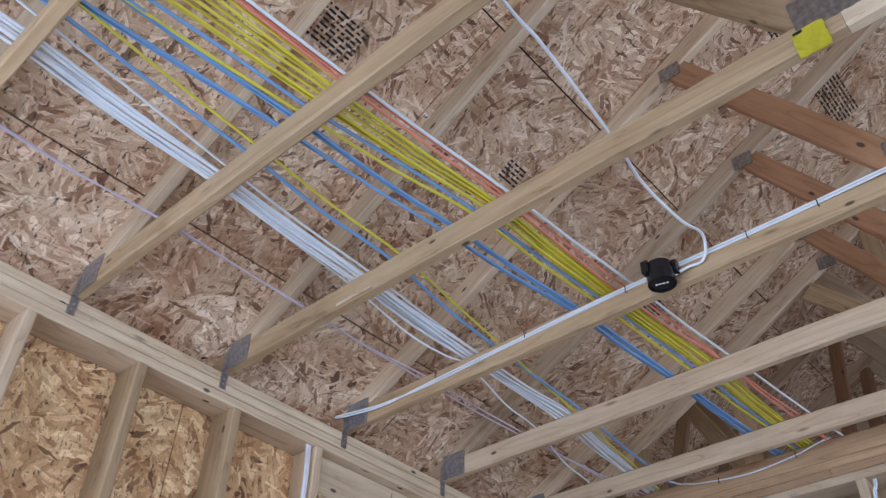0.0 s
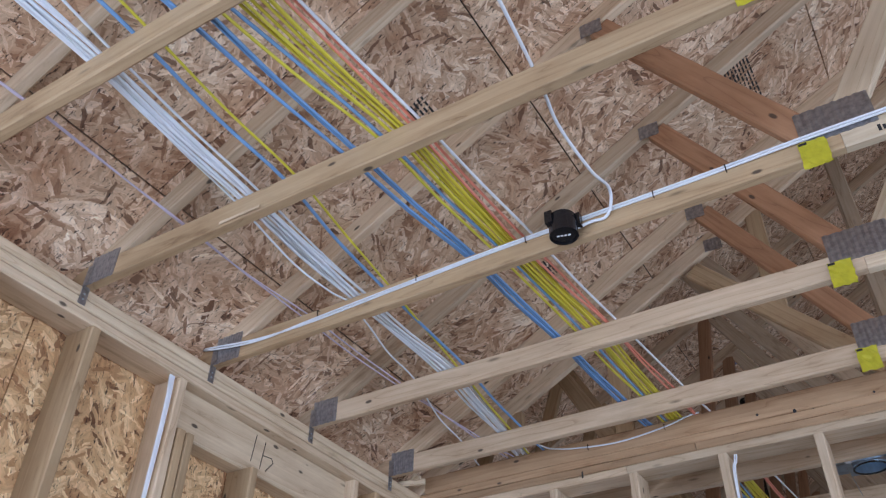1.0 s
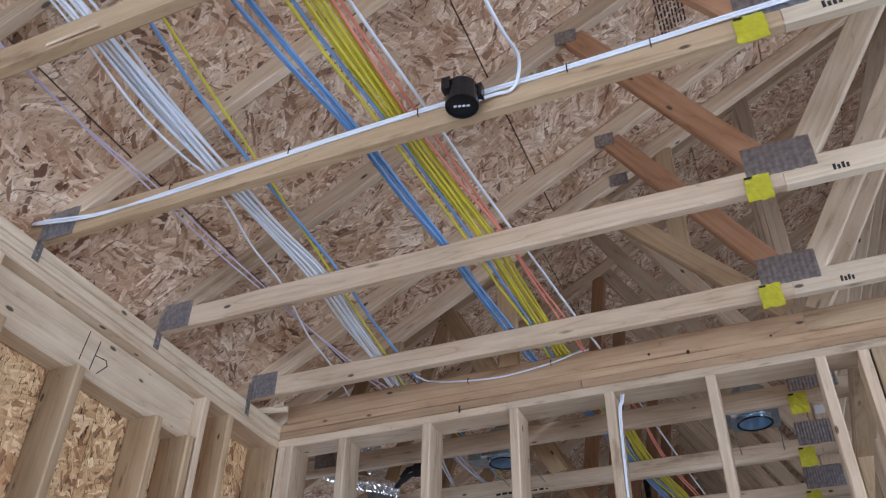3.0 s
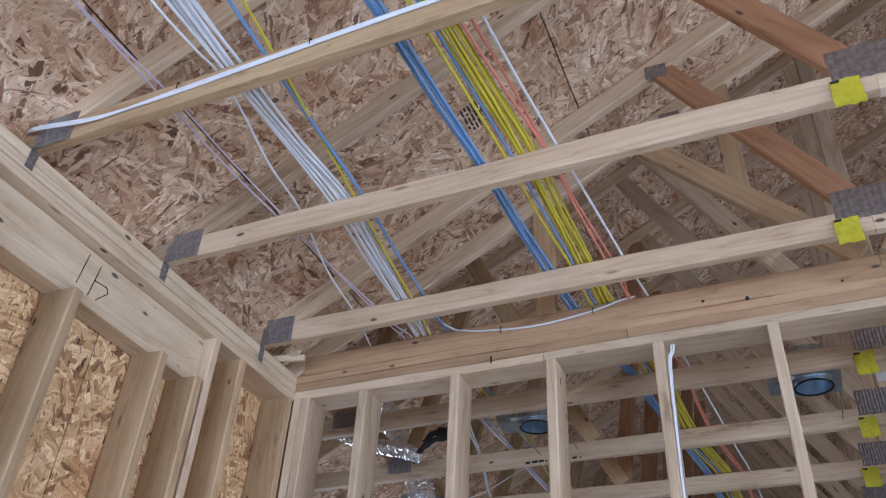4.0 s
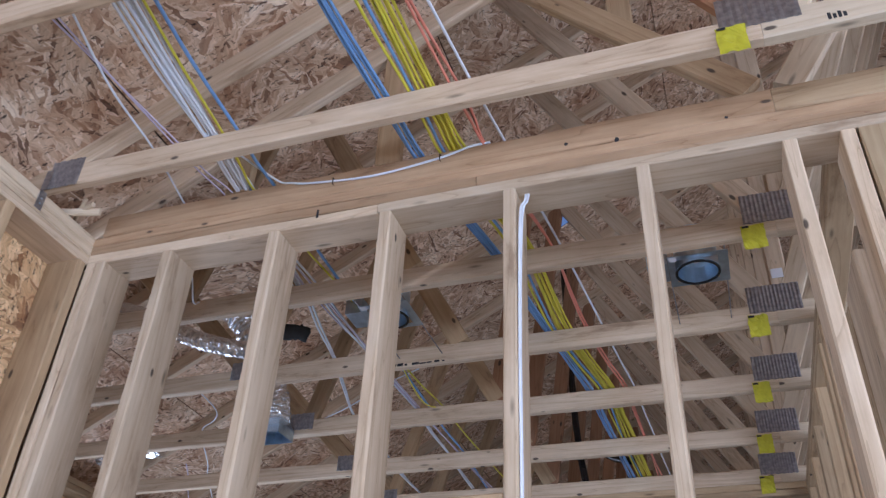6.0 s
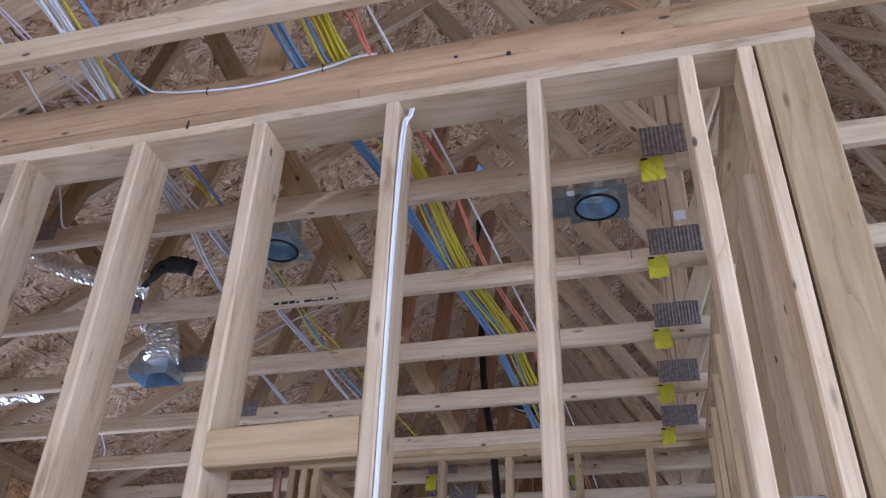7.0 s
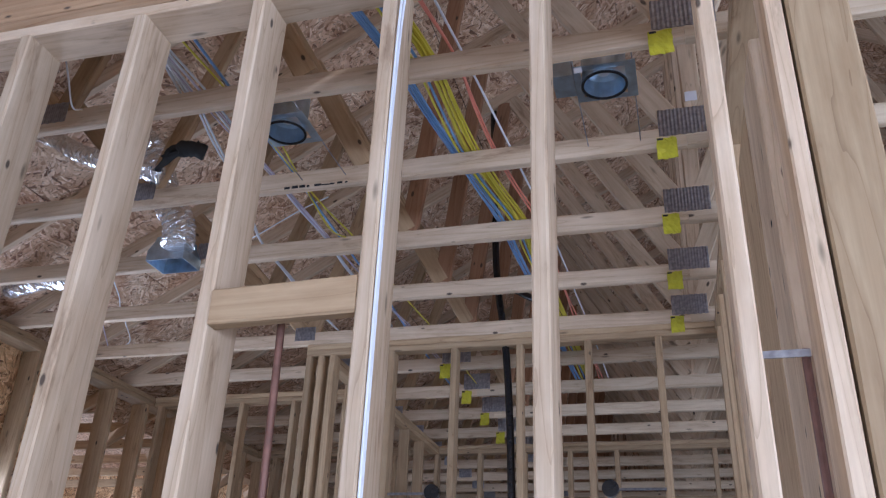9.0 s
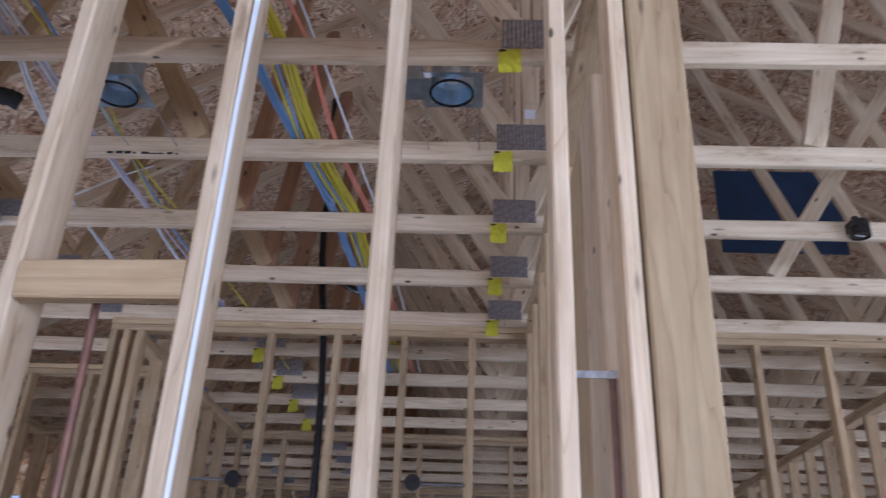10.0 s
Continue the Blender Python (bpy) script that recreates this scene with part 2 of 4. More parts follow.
def board_mesh(length, wide, deep, material, ease=0.004):
    """A sawn board along x with eased long edges, centred on its section, starting at x = 0."""
    key = (round(length, 3), round(wide, 4), round(deep, 4), material.name)
    if key not in BOARDS:
        rnd = random.Random(int(length * 1000) + int(wide * 7000) + int(deep * 9000))
        a, c = wide / 2, deep / 2
        n = max(1, min(14, int(length / 0.22)))
        verts, faces = [], []
        for i in range(n + 1):
            w, d = rnd.uniform(-0.0006, 0.0006), rnd.uniform(-0.0006, 0.0006)
            es = [min(ease * rnd.uniform(0.6, 1.9), wide * 0.25, deep * 0.25) for _ in range(4)]
            ring = [(-a + es[0], -c), (a - es[1], -c), (a, -c + es[1]), (a, c - es[2]), (a - es[2], c), (-a + es[3], c), (-a, c - es[3]), (-a, -c + es[0])]
            verts += [(length * i / n, y + w, z + d) for y, z in ring]
        for i in range(n):
            k, m = 8 * i, 8 * i + 8
            faces += [(k + j, k + (j + 1) % 8, m + (j + 1) % 8, m + j) for j in range(8)]
        faces += [tuple(range(7, -1, -1)), tuple(range(8 * n, 8 * n + 8))]
        BOARDS[key] = mesh_of("board", verts, faces, material)
    return BOARDS[key]


def board(name, p, q, wide, deep, material, parent=None, side=(0, 1, 0), label=""):
    """A board from p to q; wide is measured along side, deep across it."""
    p, q = Vector(p), Vector(q)
    x = (q - p).normalized()
    z = x.cross(Vector(side)).normalized()
    y = z.cross(x)
    m = Matrix((x, y, z)).transposed().to_4x4()
    ob = new(name, board_mesh((q - p).length, wide, deep, material))
    ob.matrix_world = Matrix.Translation(p) @ m
    if parent:
        place(ob, parent)
    return tagged(ob, label)


def place(ob, parent):
    m = ob.matrix_basis.copy()
    ob.parent = parent
    ob.matrix_parent_inverse = Matrix.Identity(4)
    base = Matrix.Translation(parent.location) if not parent.parent else parent.parent.matrix_basis @ parent.matrix_basis
    if parent.type == "MESH" and not parent.parent:
        base = parent.matrix_basis
    ob.matrix_basis = base.inverted() @ m


def part(name, verts, faces, material, parent, label="", at=(0, 0, 0), smooth=False):
    ob = new(name, mesh_of(name, verts, faces, material, smooth))
    ob.location = at
    if parent:
        place(ob, parent)
    return tagged(ob, label)


def box_data(a, b):
    (x0, y0, z0), (x1, y1, z1) = a, b
    v = [(x, y, z) for x in (x0, x1) for y in (y0, y1) for z in (z0, z1)]
    f = [(0, 1, 3, 2), (4, 6, 7, 5), (0, 4, 5, 1), (2, 3, 7, 6), (0, 2, 6, 4), (1, 5, 7, 3)]
    return v, f


def joined(*chunks):
    verts, faces = [], []
    for v, f in chunks:
        k = len(verts)
        verts += list(v)
        faces += [tuple(i + k for i in q) for q in f]
    return verts, faces


def tube_data(points, r, sides=8, steps=6, cap=True):
    """A round tube along a smooth line through the points."""
    pts = [Vector(p) for p in points]
    line = []
    ext = [pts[0] * 2 - pts[1], *pts, pts[-1] * 2 - pts[-2]]
    for i in range(1, len(ext) - 2):
        p0, p1, p2, p3 = ext[i - 1:i + 3]
        for k in range(steps):
            t = k / steps
            line.append(0.5 * (2 * p1 + (p2 - p0) * t + (2 * p0 - 5 * p1 + 4 * p2 - p3) * t * t + (3 * p1 - p0 - 3 * p2 + p3) * t ** 3))
    line.append(pts[-1])
    verts, faces = [], []
    side = None
    for i, p in enumerate(line):
        d = (line[min(i + 1, len(line) - 1)] - line[max(i - 1, 0)]).normalized()
        if side is None:
            side = d.orthogonal().normalized()
        side = (side - d * side.dot(d)).normalized()
        up = d.cross(side)
        for k in range(sides):
            a = 2 * math.pi * k / sides
            verts.append(p + side * (r * math.cos(a)) + up * (r * math.sin(a)))
        if i:
            b0, b1 = (i - 1) * sides, i * sides
            faces += [(b0 + k, b0 + (k + 1) % sides, b1 + (k + 1) % sides, b1 + k) for k in range(sides)]
    if cap:
        faces += [tuple(range(sides - 1, -1, -1)), tuple(range(len(verts) - sides, len(verts)))]
    return verts, faces


def ring_data(r0, r1, z0, z1, seg=28, c=(0, 0, 0)):
    """A short round wall with thickness."""
    verts = []
    for r, z in ((r0, z0), (r1, z0), (r1, z1), (r0, z1)):
        verts += [(c[0] + r * math.cos(2 * math.pi * k / seg), c[1] + r * math.sin(2 * math.pi * k / seg), c[2] + z) for k in range(seg)]
    faces = [(a * seg + k, a * seg + (k + 1) % seg, ((a + 1) % 4) * seg + (k + 1) % seg, ((a + 1) % 4) * seg + k) for a in range(4) for k in range(seg)]
    return verts, faces


def disc_data(r, z0, z1, seg=28, c=(0, 0, 0)):
    verts = [(c[0] + r * math.cos(2 * math.pi * k / seg), c[1] + r * math.sin(2 * math.pi * k / seg), c[2] + z) for z in (z0, z1) for k in range(seg)]
    faces = [(k, (k + 1) % seg, seg + (k + 1) % seg, seg + k) for k in range(seg)] + [tuple(range(seg - 1, -1, -1)), tuple(range(seg, 2 * seg))]
    return verts, faces


def ribbed_data(wide, high, ribs=9, proud=0.004):
    """A toothed connector plate in the xz plane, its face towards -y."""
    xs, ys = [], []
    for i in range(ribs * 2 + 1):
        xs.append(-wide / 2 + wide * i / (ribs * 2))
        ys.append(-0.0015 - (proud if i % 2 else 0))
    verts = []
    for x, y in zip(xs, ys):
        w = 0.0015 * math.sin(x * 190)
        verts += [(x, y, -high / 2 + w), (x, y, high / 2 + w), (x, 0, -high / 2 + w), (x, 0, high / 2 + w)]
    faces = []
    for i in range(len(xs) - 1):
        a, b = i * 4, i * 4 + 4
        faces += [(a, b, b + 1, a + 1), (a + 2, a + 3, b + 3, b + 2), (a + 1, b + 1, b + 3, a + 3), (a, a + 2, b + 2, b)]
    k = len(verts) - 4
    faces += [(0, 1, 3, 2), (k, k + 2, k + 3, k + 1)]
    return verts, faces


# ---- the shell of the house ----
T, D4, D6 = 0.038, 0.089, 0.14          # two-by thickness, two-by-four and two-by-six depth
RISE, RIDGE = 0.56, 3.52                # main roof slope, ridge line
WING_X, WING_RISE = -1.85, 0.56         # outer wall and slope of the wider part
HIGH_MAIN = H + 0.003                   # underside of the main top chord over x = 0


def low_main(x):
    return HIGH_MAIN + RISE * x if x < RIDGE else HIGH_MAIN + RISE * (2 * RIDGE - x)


def low_wing(x):
    u = x - WING_X if x < RIDGE else 2 * RIDGE - x - WING_X
    return H + WING_RISE * u


VENT_HOLE = (1.195, 2.965, 0.055)         # open cut for a vent beside the pipe: x, y, half width


def slab_data(lx, ly, z0, z1, hole=None):
    """A flat slab about its middle, with a square hole (x, y, half width) where one is given."""
    if not hole:
        return box_data((-lx, -ly, z0), (lx, ly, z1))
    hx, hy, r = hole
    return joined(box_data((-lx, -ly, z0), (hx - r, ly, z1)), box_data((hx + r, -ly, z0), (lx, ly, z1)),
                  box_data((hx - r, -ly, z0), (hx + r, hy - r, z1)), box_data((hx - r, hy + r, z0), (hx + r, ly, z1)))


def hole_in(x0, x1, y0, y1, tilt):
    x, y, r = VENT_HOLE
    if x0 < x - r and x + r < x1 and y0 < y - r and y + r < y1:
        return ((x - (x0 + x1) / 2) / math.cos(tilt), y - (y0 + y1) / 2, r)
    return None


def roof(name, label, low, rise, eave, y0, y1):
    """Roof sheathing in sheets, laid on the top chords, with open joints."""
    base = thing(name, label, "roof", kind="structure")
    over = D4 * math.sqrt(1 + rise * rise)
    run = 1.219 / math.sqrt(1 + rise * rise)
    row, x = 0, eave
    while x < 2 * RIDGE - eave - 0.01:
        for start, end in ((x, min(x + run, RIDGE)) if x < RIDGE else (x, min(x + run, 2 * RIDGE - eave)),):
            y = y0 - (1.2 if row % 2 else 0.0)
            while y < y1:
                a, b = max(y, y0), min(y + 2.44, y1)
                if b - a > 0.02:
                    p = Vector(((start + end) / 2, (a + b) / 2, (low(start + 1e-5) + low(end - 1e-5)) / 2 + over))
                    tilt = math.atan2(low(end - 1e-5) - low(start + 1e-5), end - start)
                    lx, ly = (end - start) / math.cos(tilt) / 2 - 0.003, (b - a) / 2 - 0.002
                    v, f = slab_data(lx, ly, 0, 0.012, hole_in(start, end, a, b, tilt))
                    me = mesh_of("sheet", v, f, OSB)
                    ob = new("roof_sheet", me)
                    ob.matrix_world = Matrix.Translation(p) @ Euler((0, -tilt, 0)).to_matrix().to_4x4()
                    place(ob, base)
                y += 2.44
        x, row = end, row + 1
    # black felt added above the sheets so open joints stay dark, no sun leaks
    for a, b in ((eave, RIDGE), (RIDGE, 2 * RIDGE - eave)):
        tilt = math.atan2(low(b - 1e-5) - low(a + 1e-5), b - a)
        lx, ly = (b - a) / math.cos(tilt) / 2, (y1 - y0) / 2
        v, f = slab_data(lx, ly, 0.014, 0.018, hole_in(a, b, y0, y1, tilt))
        ob = new("underlayment", mesh_of("underlayment", v, f, FELT))
        ob.matrix_world = Matrix.Translation(((a + b) / 2, (y0 + y1) / 2, (low(a + 1e-5) + low(b - 1e-5)) / 2 + over)) @ Euler((0, -tilt, 0)).to_matrix().to_4x4()
        place(ob, base)
    return base


roof("roof_main", "strand board roof sheathing on trusses", low_main, RISE, -0.765, -8.0, 0.30)
roof("roof_wing", "strand board roof sheathing over the wider rooms", low_wing, WING_RISE, WING_X - 0.4, 0.30, 12.4)



def gable(name, label, y, bottom, top, x0, x1):
    """A strand board gable at y between two lines over the plan."""
    xs = sorted([x0 + (x1 - x0) * k / 24 for k in range(25)] + [RIDGE])
    verts, faces = [], []
    for x in xs:
        lo, hi = bottom(x), max(top(x), bottom(x) + 0.002)
        verts += [(x, y - 0.006, lo), (x, y - 0.006, hi), (x, y + 0.006, lo), (x, y + 0.006, hi)]
    for k in range(len(xs) - 1):
        a, b = 4 * k, 4 * k + 4
        faces += [(a, b, b + 1, a + 1), (a + 2, a + 3, b + 3, b + 2), (a + 1, b + 1, b + 3, a + 3), (a, a + 2, b + 2, b)]
    return tagged(part(name, verts, faces, OSB, None), label, "wall", kind="structure")


# unseen panels added to block sky light and keep the attic dark
gable("wall_gable_step", "unseen strand board panel added to block sky light between the two roofs", 0.322, lambda x: max(low_main(x) + 0.117, H) if -0.7 < x < 7.7 else H, lambda x: low_wing(x) + 0.096, WING_X - 0.3, 2 * RIDGE - WING_X + 0.3)
gable("wall_gable_south", "unseen strand board gable end added to block sky light", -7.5, lambda x: H, lambda x: low_main(x) + 0.1, -0.2, 7.3)
gable("wall_gable_north", "unseen strand board gable end far off, added to block sky light", 12.2, lambda x: H, lambda x: low_wing(x) + 0.096, WING_X, 2 * RIDGE - WING_X)
v, f = box_data((-4, -9, -0.12), (9.5, 13, 0))
tagged(part("floor", v, f, CONCRETE, None), "bare grey concrete slab floor", "floor", kind="structure")
v, f = box_data((-300, -300, -0.5), (300, 300, -0.13))
tagged(part("ground", v, f, plain("bare_earth", (0.28, 0.22, 0.16), 0.95, 0.0, 0.3, 0.4, 0.5), None), "bare earth building ground", "ground", kind="structure")


def plates(parent, p, q, side, top=H, deep=D4, mats=(PINE, PINE), joints=()):
    """Stacked top plates; joints: (layer, place along x) where a plate is butted."""
    for k, mat in enumerate(mats):
        z = top - T * (k + 0.5)
        cuts = sorted(x for layer, x in joints if layer == k)
        ends = [p[0], *cuts, q[0]] if cuts else [p[0], q[0]]
        for i in range(len(ends) - 1):
            g = 0.0015 if cuts else 0.0
            dy = 0.003 * (i % 2)
            board("top_plate", (ends[i] + g, p[1] - dy, z), (ends[i + 1] - g, q[1] - dy, z), deep, T - 0.0015, mat, parent, side=side)


# outer wall beside the first room: studs, plates, sheathing
wall_w = thing("wall_west", "open stud wall with strand board sheathing", "wall", kind="structure")
plates(wall_w, (-D6 / 2, -8.0, 0), (-D6 / 2, 0.35, 0), (1, 0, 0), deep=D6, mats=(PALE, PALE, PINE))
for k in range(16):
    edge = -1.33 - 0.4035 * k
    if edge > -7.9:
        board("stud", (-D6 / 2, edge - T / 2, 0.04), (-D6 / 2, edge - T / 2, H - 3 * T), D6, T, AGED if k % 3 else PINE, wall_w, side=(1, 0, 0))
HEAD = H - 3 * T - 0.184
header = board("header", (-0.05 - D4 / 2, -1.328, H - 3 * T - 0.092), (-0.05 - D4 / 2, -0.289, H - 3 * T - 0.092), D4, 0.183, PALE, wall_w, side=(1, 0, 0))
for y, top in ((-1.305, HEAD), (-1.262, HEAD), (-0.916, HEAD), (-0.508, HEAD), (-0.318, HEAD), (-0.268, H - 3 * T), (-0.100, H - 3 * T), (0.240, H - 3 * T), (0.31, H - 3 * T)):
    board("stud", (-D6 / 2, y, 0.04), (-D6 / 2, y, top), D6, T, PINE if y in (-0.268, 0.31) else AGED, wall_w, side=(1, 0, 0))
# pencilled mark on the header
strokes = [((-0.888, 2.893), (-0.901, 2.775)), ((-0.832, 2.882), (-0.846, 2.763)), ((-0.838, 2.823), (-0.785, 2.829)), ((-0.785, 2.829), (-0.774, 2.812)), ((-0.774, 2.812), (-0.812, 2.765))]
v, f = joined(*[tube_data([(-0.049, a[0], a[1]), (-0.049, (a[0] + c[0]) / 2, (a[1] + c[1]) / 2), (-0.049, c[0], c[1])], 0.0018, 5, 1) for a, c in strokes])
part("pencil_mark", v, f, INK, wall_w, "hand-drawn dark pencil strokes")
board("sole_plate", (-D6 / 2, -8.0, 0.02), (-D6 / 2, 0.35, 0.02), D6, T, PINE, wall_w, side=(1, 0, 0))
# sheet 3 left out: an unseen gap made for the added west fill
for k in (0, 1, 2, 4, 5, 6):
    a, b = -8.0 + 1.22 * k, min(-8.0 + 1.22 * (k + 1), 0.35)
    v, f = box_data((-1.22, (a - b) / 2 + 0.002, -0.006), (1.85, (b - a) / 2 - 0.002, 0.006))
    ob = new("wall_sheet", mesh_of("wall_sheet", v, f, OSB_WALL))
    ob.matrix_world = Matrix.Translation((-D6 - 0.006, (a + b) / 2, 1.22)) @ Matrix(((0, 0, 1, 0), (0, 1, 0, 0), (1, 0, 0, 0), (0, 0, 0, 1)))
    place(ob, wall_w)


def stud_wall(name, label, p, q, xs, top=H, mat=PINE, deep=D4, plate_mat=None, layers=2, joints=()):
    """A partition along x or y from p to q with studs at the given places along it."""
    base = thing(name, label, "wall", kind="structure")
    along_x = abs(q[0] - p[0]) > abs(q[1] - p[1])
    side = (0, 1, 0) if along_x else (1, 0, 0)
    plates(base, p, q, side, top, deep, ((plate_mat or mat,) * (layers - 1) + (mat,)) if plate_mat else (mat,) * layers, joints)
    board("sole_plate", (p[0], p[1], 0.02), (q[0], q[1], 0.02), deep, T, mat, base, side=side)
    for s in xs:
        at = (s, p[1]) if along_x else (p[0], s)
        board("stud", (*at, 0.04), (*at, top - layers * T), deep, T, mat, base, side=side)
    return base


# partition between the two rooms
FRONT = 0.2605                          # face of the partition
PY = FRONT + D6 / 2
wall_p = stud_wall("wall_partition", "open stud partition of pale lumber with doubled top plate", (0.0, PY, 0), (2.62, PY, 0),
                   (0.02, 0.06, 0.331, 0.736, 1.126, 1.523, 1.913, 2.305), deep=D6, plate_mat=AMBER, layers=3, joints=((2, 1.10), (1, 1.42)))
board("post", (2.5395, PY - 0.002, 0.0), (2.5395, PY - 0.002, H - 3 * T - 0.002), D6, 0.128, KILN, wall_p, side=(0, 1, 0))
board("stud", (2.45, PY, 0.04), (2.45, PY, H - 3 * T), D6, T, PINE, wall_p, side=(0, 1, 0))
board("blocking", (1.146, FRONT + T / 2, 1.95), (1.504, FRONT + T / 2, 1.957), T, D4, AGED, wall_p, side=(0, 1, 0))

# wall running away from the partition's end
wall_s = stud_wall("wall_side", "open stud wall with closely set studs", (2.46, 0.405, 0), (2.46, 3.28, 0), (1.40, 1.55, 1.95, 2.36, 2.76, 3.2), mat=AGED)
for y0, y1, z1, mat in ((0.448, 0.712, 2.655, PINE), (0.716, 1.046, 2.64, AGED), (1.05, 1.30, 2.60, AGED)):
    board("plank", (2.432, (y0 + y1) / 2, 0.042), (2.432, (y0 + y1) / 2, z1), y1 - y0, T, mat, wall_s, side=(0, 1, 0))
v, f = disc_data(0.009, -0.0006, 0.0, 12)
part("bolt_hole", [(q[2], q[0], q[1]) for q in v], f, INK, wall_s, at=(2.4125, 0.536, 2.179))
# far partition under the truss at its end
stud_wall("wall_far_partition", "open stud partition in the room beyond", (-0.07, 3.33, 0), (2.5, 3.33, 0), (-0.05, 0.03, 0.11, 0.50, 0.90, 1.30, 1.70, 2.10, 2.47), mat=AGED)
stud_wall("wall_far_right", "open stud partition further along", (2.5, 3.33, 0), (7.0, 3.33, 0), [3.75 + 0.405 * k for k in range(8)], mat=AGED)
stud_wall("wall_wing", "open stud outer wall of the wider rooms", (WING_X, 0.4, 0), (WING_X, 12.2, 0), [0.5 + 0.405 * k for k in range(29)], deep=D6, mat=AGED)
stud_wall("wall_wing_front", "short open stud outer wall", (WING_X, 0.36, 0), (-0.15, 0.36, 0), [-1.75 + 0.405 * k for k in range(4)])
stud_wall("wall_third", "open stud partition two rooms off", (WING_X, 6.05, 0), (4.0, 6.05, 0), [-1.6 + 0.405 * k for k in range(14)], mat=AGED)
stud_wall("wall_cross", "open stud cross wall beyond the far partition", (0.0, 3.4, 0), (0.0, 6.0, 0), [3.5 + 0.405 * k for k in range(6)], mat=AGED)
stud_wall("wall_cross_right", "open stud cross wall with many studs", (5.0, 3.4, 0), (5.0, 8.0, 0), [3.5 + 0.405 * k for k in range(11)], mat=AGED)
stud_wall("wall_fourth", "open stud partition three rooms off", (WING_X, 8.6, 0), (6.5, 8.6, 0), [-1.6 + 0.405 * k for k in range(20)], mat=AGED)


def shell_wall(name, label, p, q, holes, top=H):
    """An outer wall of strand board with open holes (from, to, sill, head) along it."""
    base = thing(name, label, "wall", kind="structure")
    p, q = Vector((*p, 0)), Vector((*q, 0))
    d = (q - p).normalized()
    nrm = Vector((-d.y, d.x, 0))
    length = (q - p).length
    spans, s = [], 0.0
    for a, b, z0, z1 in holes:
        spans += [(s, a, 0, top), (a, b, 0, z0), (a, b, z1, top)]
        s = b
    spans.append((s, length, 0, top))
    for a, b, z0, z1 in spans:
        if b - a > 0.01 and z1 - z0 > 0.01:
            v, f = box_data((-(z1 - z0) / 2, -(b - a) / 2, -0.05), ((z1 - z0) / 2, (b - a) / 2, 0.05))
            ob = new("wall_panel", mesh_of("wall_panel", v, f, OSB_WALL))
            m = Matrix((Vector((0, 0, 1)), d, nrm)).transposed().to_4x4()
            ob.matrix_world = Matrix.Translation(p + d * ((a + b) / 2) + Vector((0, 0, (z0 + z1) / 2))) @ m
            place(ob, base)
    return base


shell_wall("wall_south", "strand board outer wall with a wide door opening", (-0.2, -7.5), (7.3, -7.5), ((0.4, 5.4, 0.0, 2.5),))
shell_wall("wall_east", "strand board outer wall with wide openings", (7.25, -7.5), (7.25, 12.2), ((3.0, 7.6, 0.2, 2.5), (9.4, 14.6, 0.2, 2.5)))
shell_wall("wall_north", "strand board outer wall with window openings", (7.25, 12.2), (-2.0, 12.2), ((1.0, 3.2, 0.6, 2.5), (4.0, 8.4, 0.6, 2.5)))
shell_wall("wall_wing_sheathing", "strand board outer sheathing of the wider rooms", (WING_X - 0.13, 12.2), (WING_X - 0.13, 0.3), ((2.0, 3.2, 1.0, 2.3), (4.0, 8.62, 0.0, H), (8.7, 10.5, 0.9, 2.25)))

# cross wall of the wide room and the open side room behind it
cross = stud_wall("wall_wing_cross", "open stud wall with a low header across the wide room", (WING_X + 0.08, 4.25, 0), (-0.06, 4.25, 0), (-1.72, -1.43, -1.01, -0.58, -0.17), mat=AGED)
board("header", (WING_X + 0.10, 4.185, 2.045), (-0.08, 4.185, 2.045), T, D4, AGED, cross, side=(0, 1, 0))
shell_wall("wall_side_room_west", "strand board outer wall with a window opening", (-6.4, 8.2), (-6.4, 3.5), ((1.2, 3.2, 0.9, 2.4),), top=H + 0.35)
shell_wall("wall_side_room_south", "strand board outer wall", (-6.4, 3.5), (WING_X - 0.2, 3.5), (), top=H + 0.35)
shell_wall("wall_side_room_north", "strand board outer wall with small gaps to daylight", (WING_X - 0.2, 8.2), (-6.4, 8.2), ((0.30, 0.44, 2.74, 2.80), (0.62, 0.70, 2.45, 2.51), (0.95, 1.13, 2.66, 2.73), (1.30, 1.36, 2.84, 2.90), (1.62, 1.80, 2.52, 2.58), (2.2, 2.34, 2.72, 2.79)), top=H + 0.35)
v, f = box_data((-2.3, -2.4, -0.006), (2.3, 2.4, 0.006))
tagged(part("roof_side_room", v, f, OSB, None, at=(-4.4, 5.85, H + 0.36)), "strand board roof sheathing over the side room", "roof", kind="structure")
for k in range(6):
    joist = board("ceiling_joist", (-6.34, 4.55 + 0.61 * k, H + D4 / 2), (WING_X - 0.115, 4.55 + 0.61 * k, H + D4 / 2), T, D4, AGED, None, side=(0, 1, 0))
    tagged(joist, "sawn lumber joist over the side room", "joist", "joists of the side room")


# ---- roof trusses ----
SPLICE = 2.29


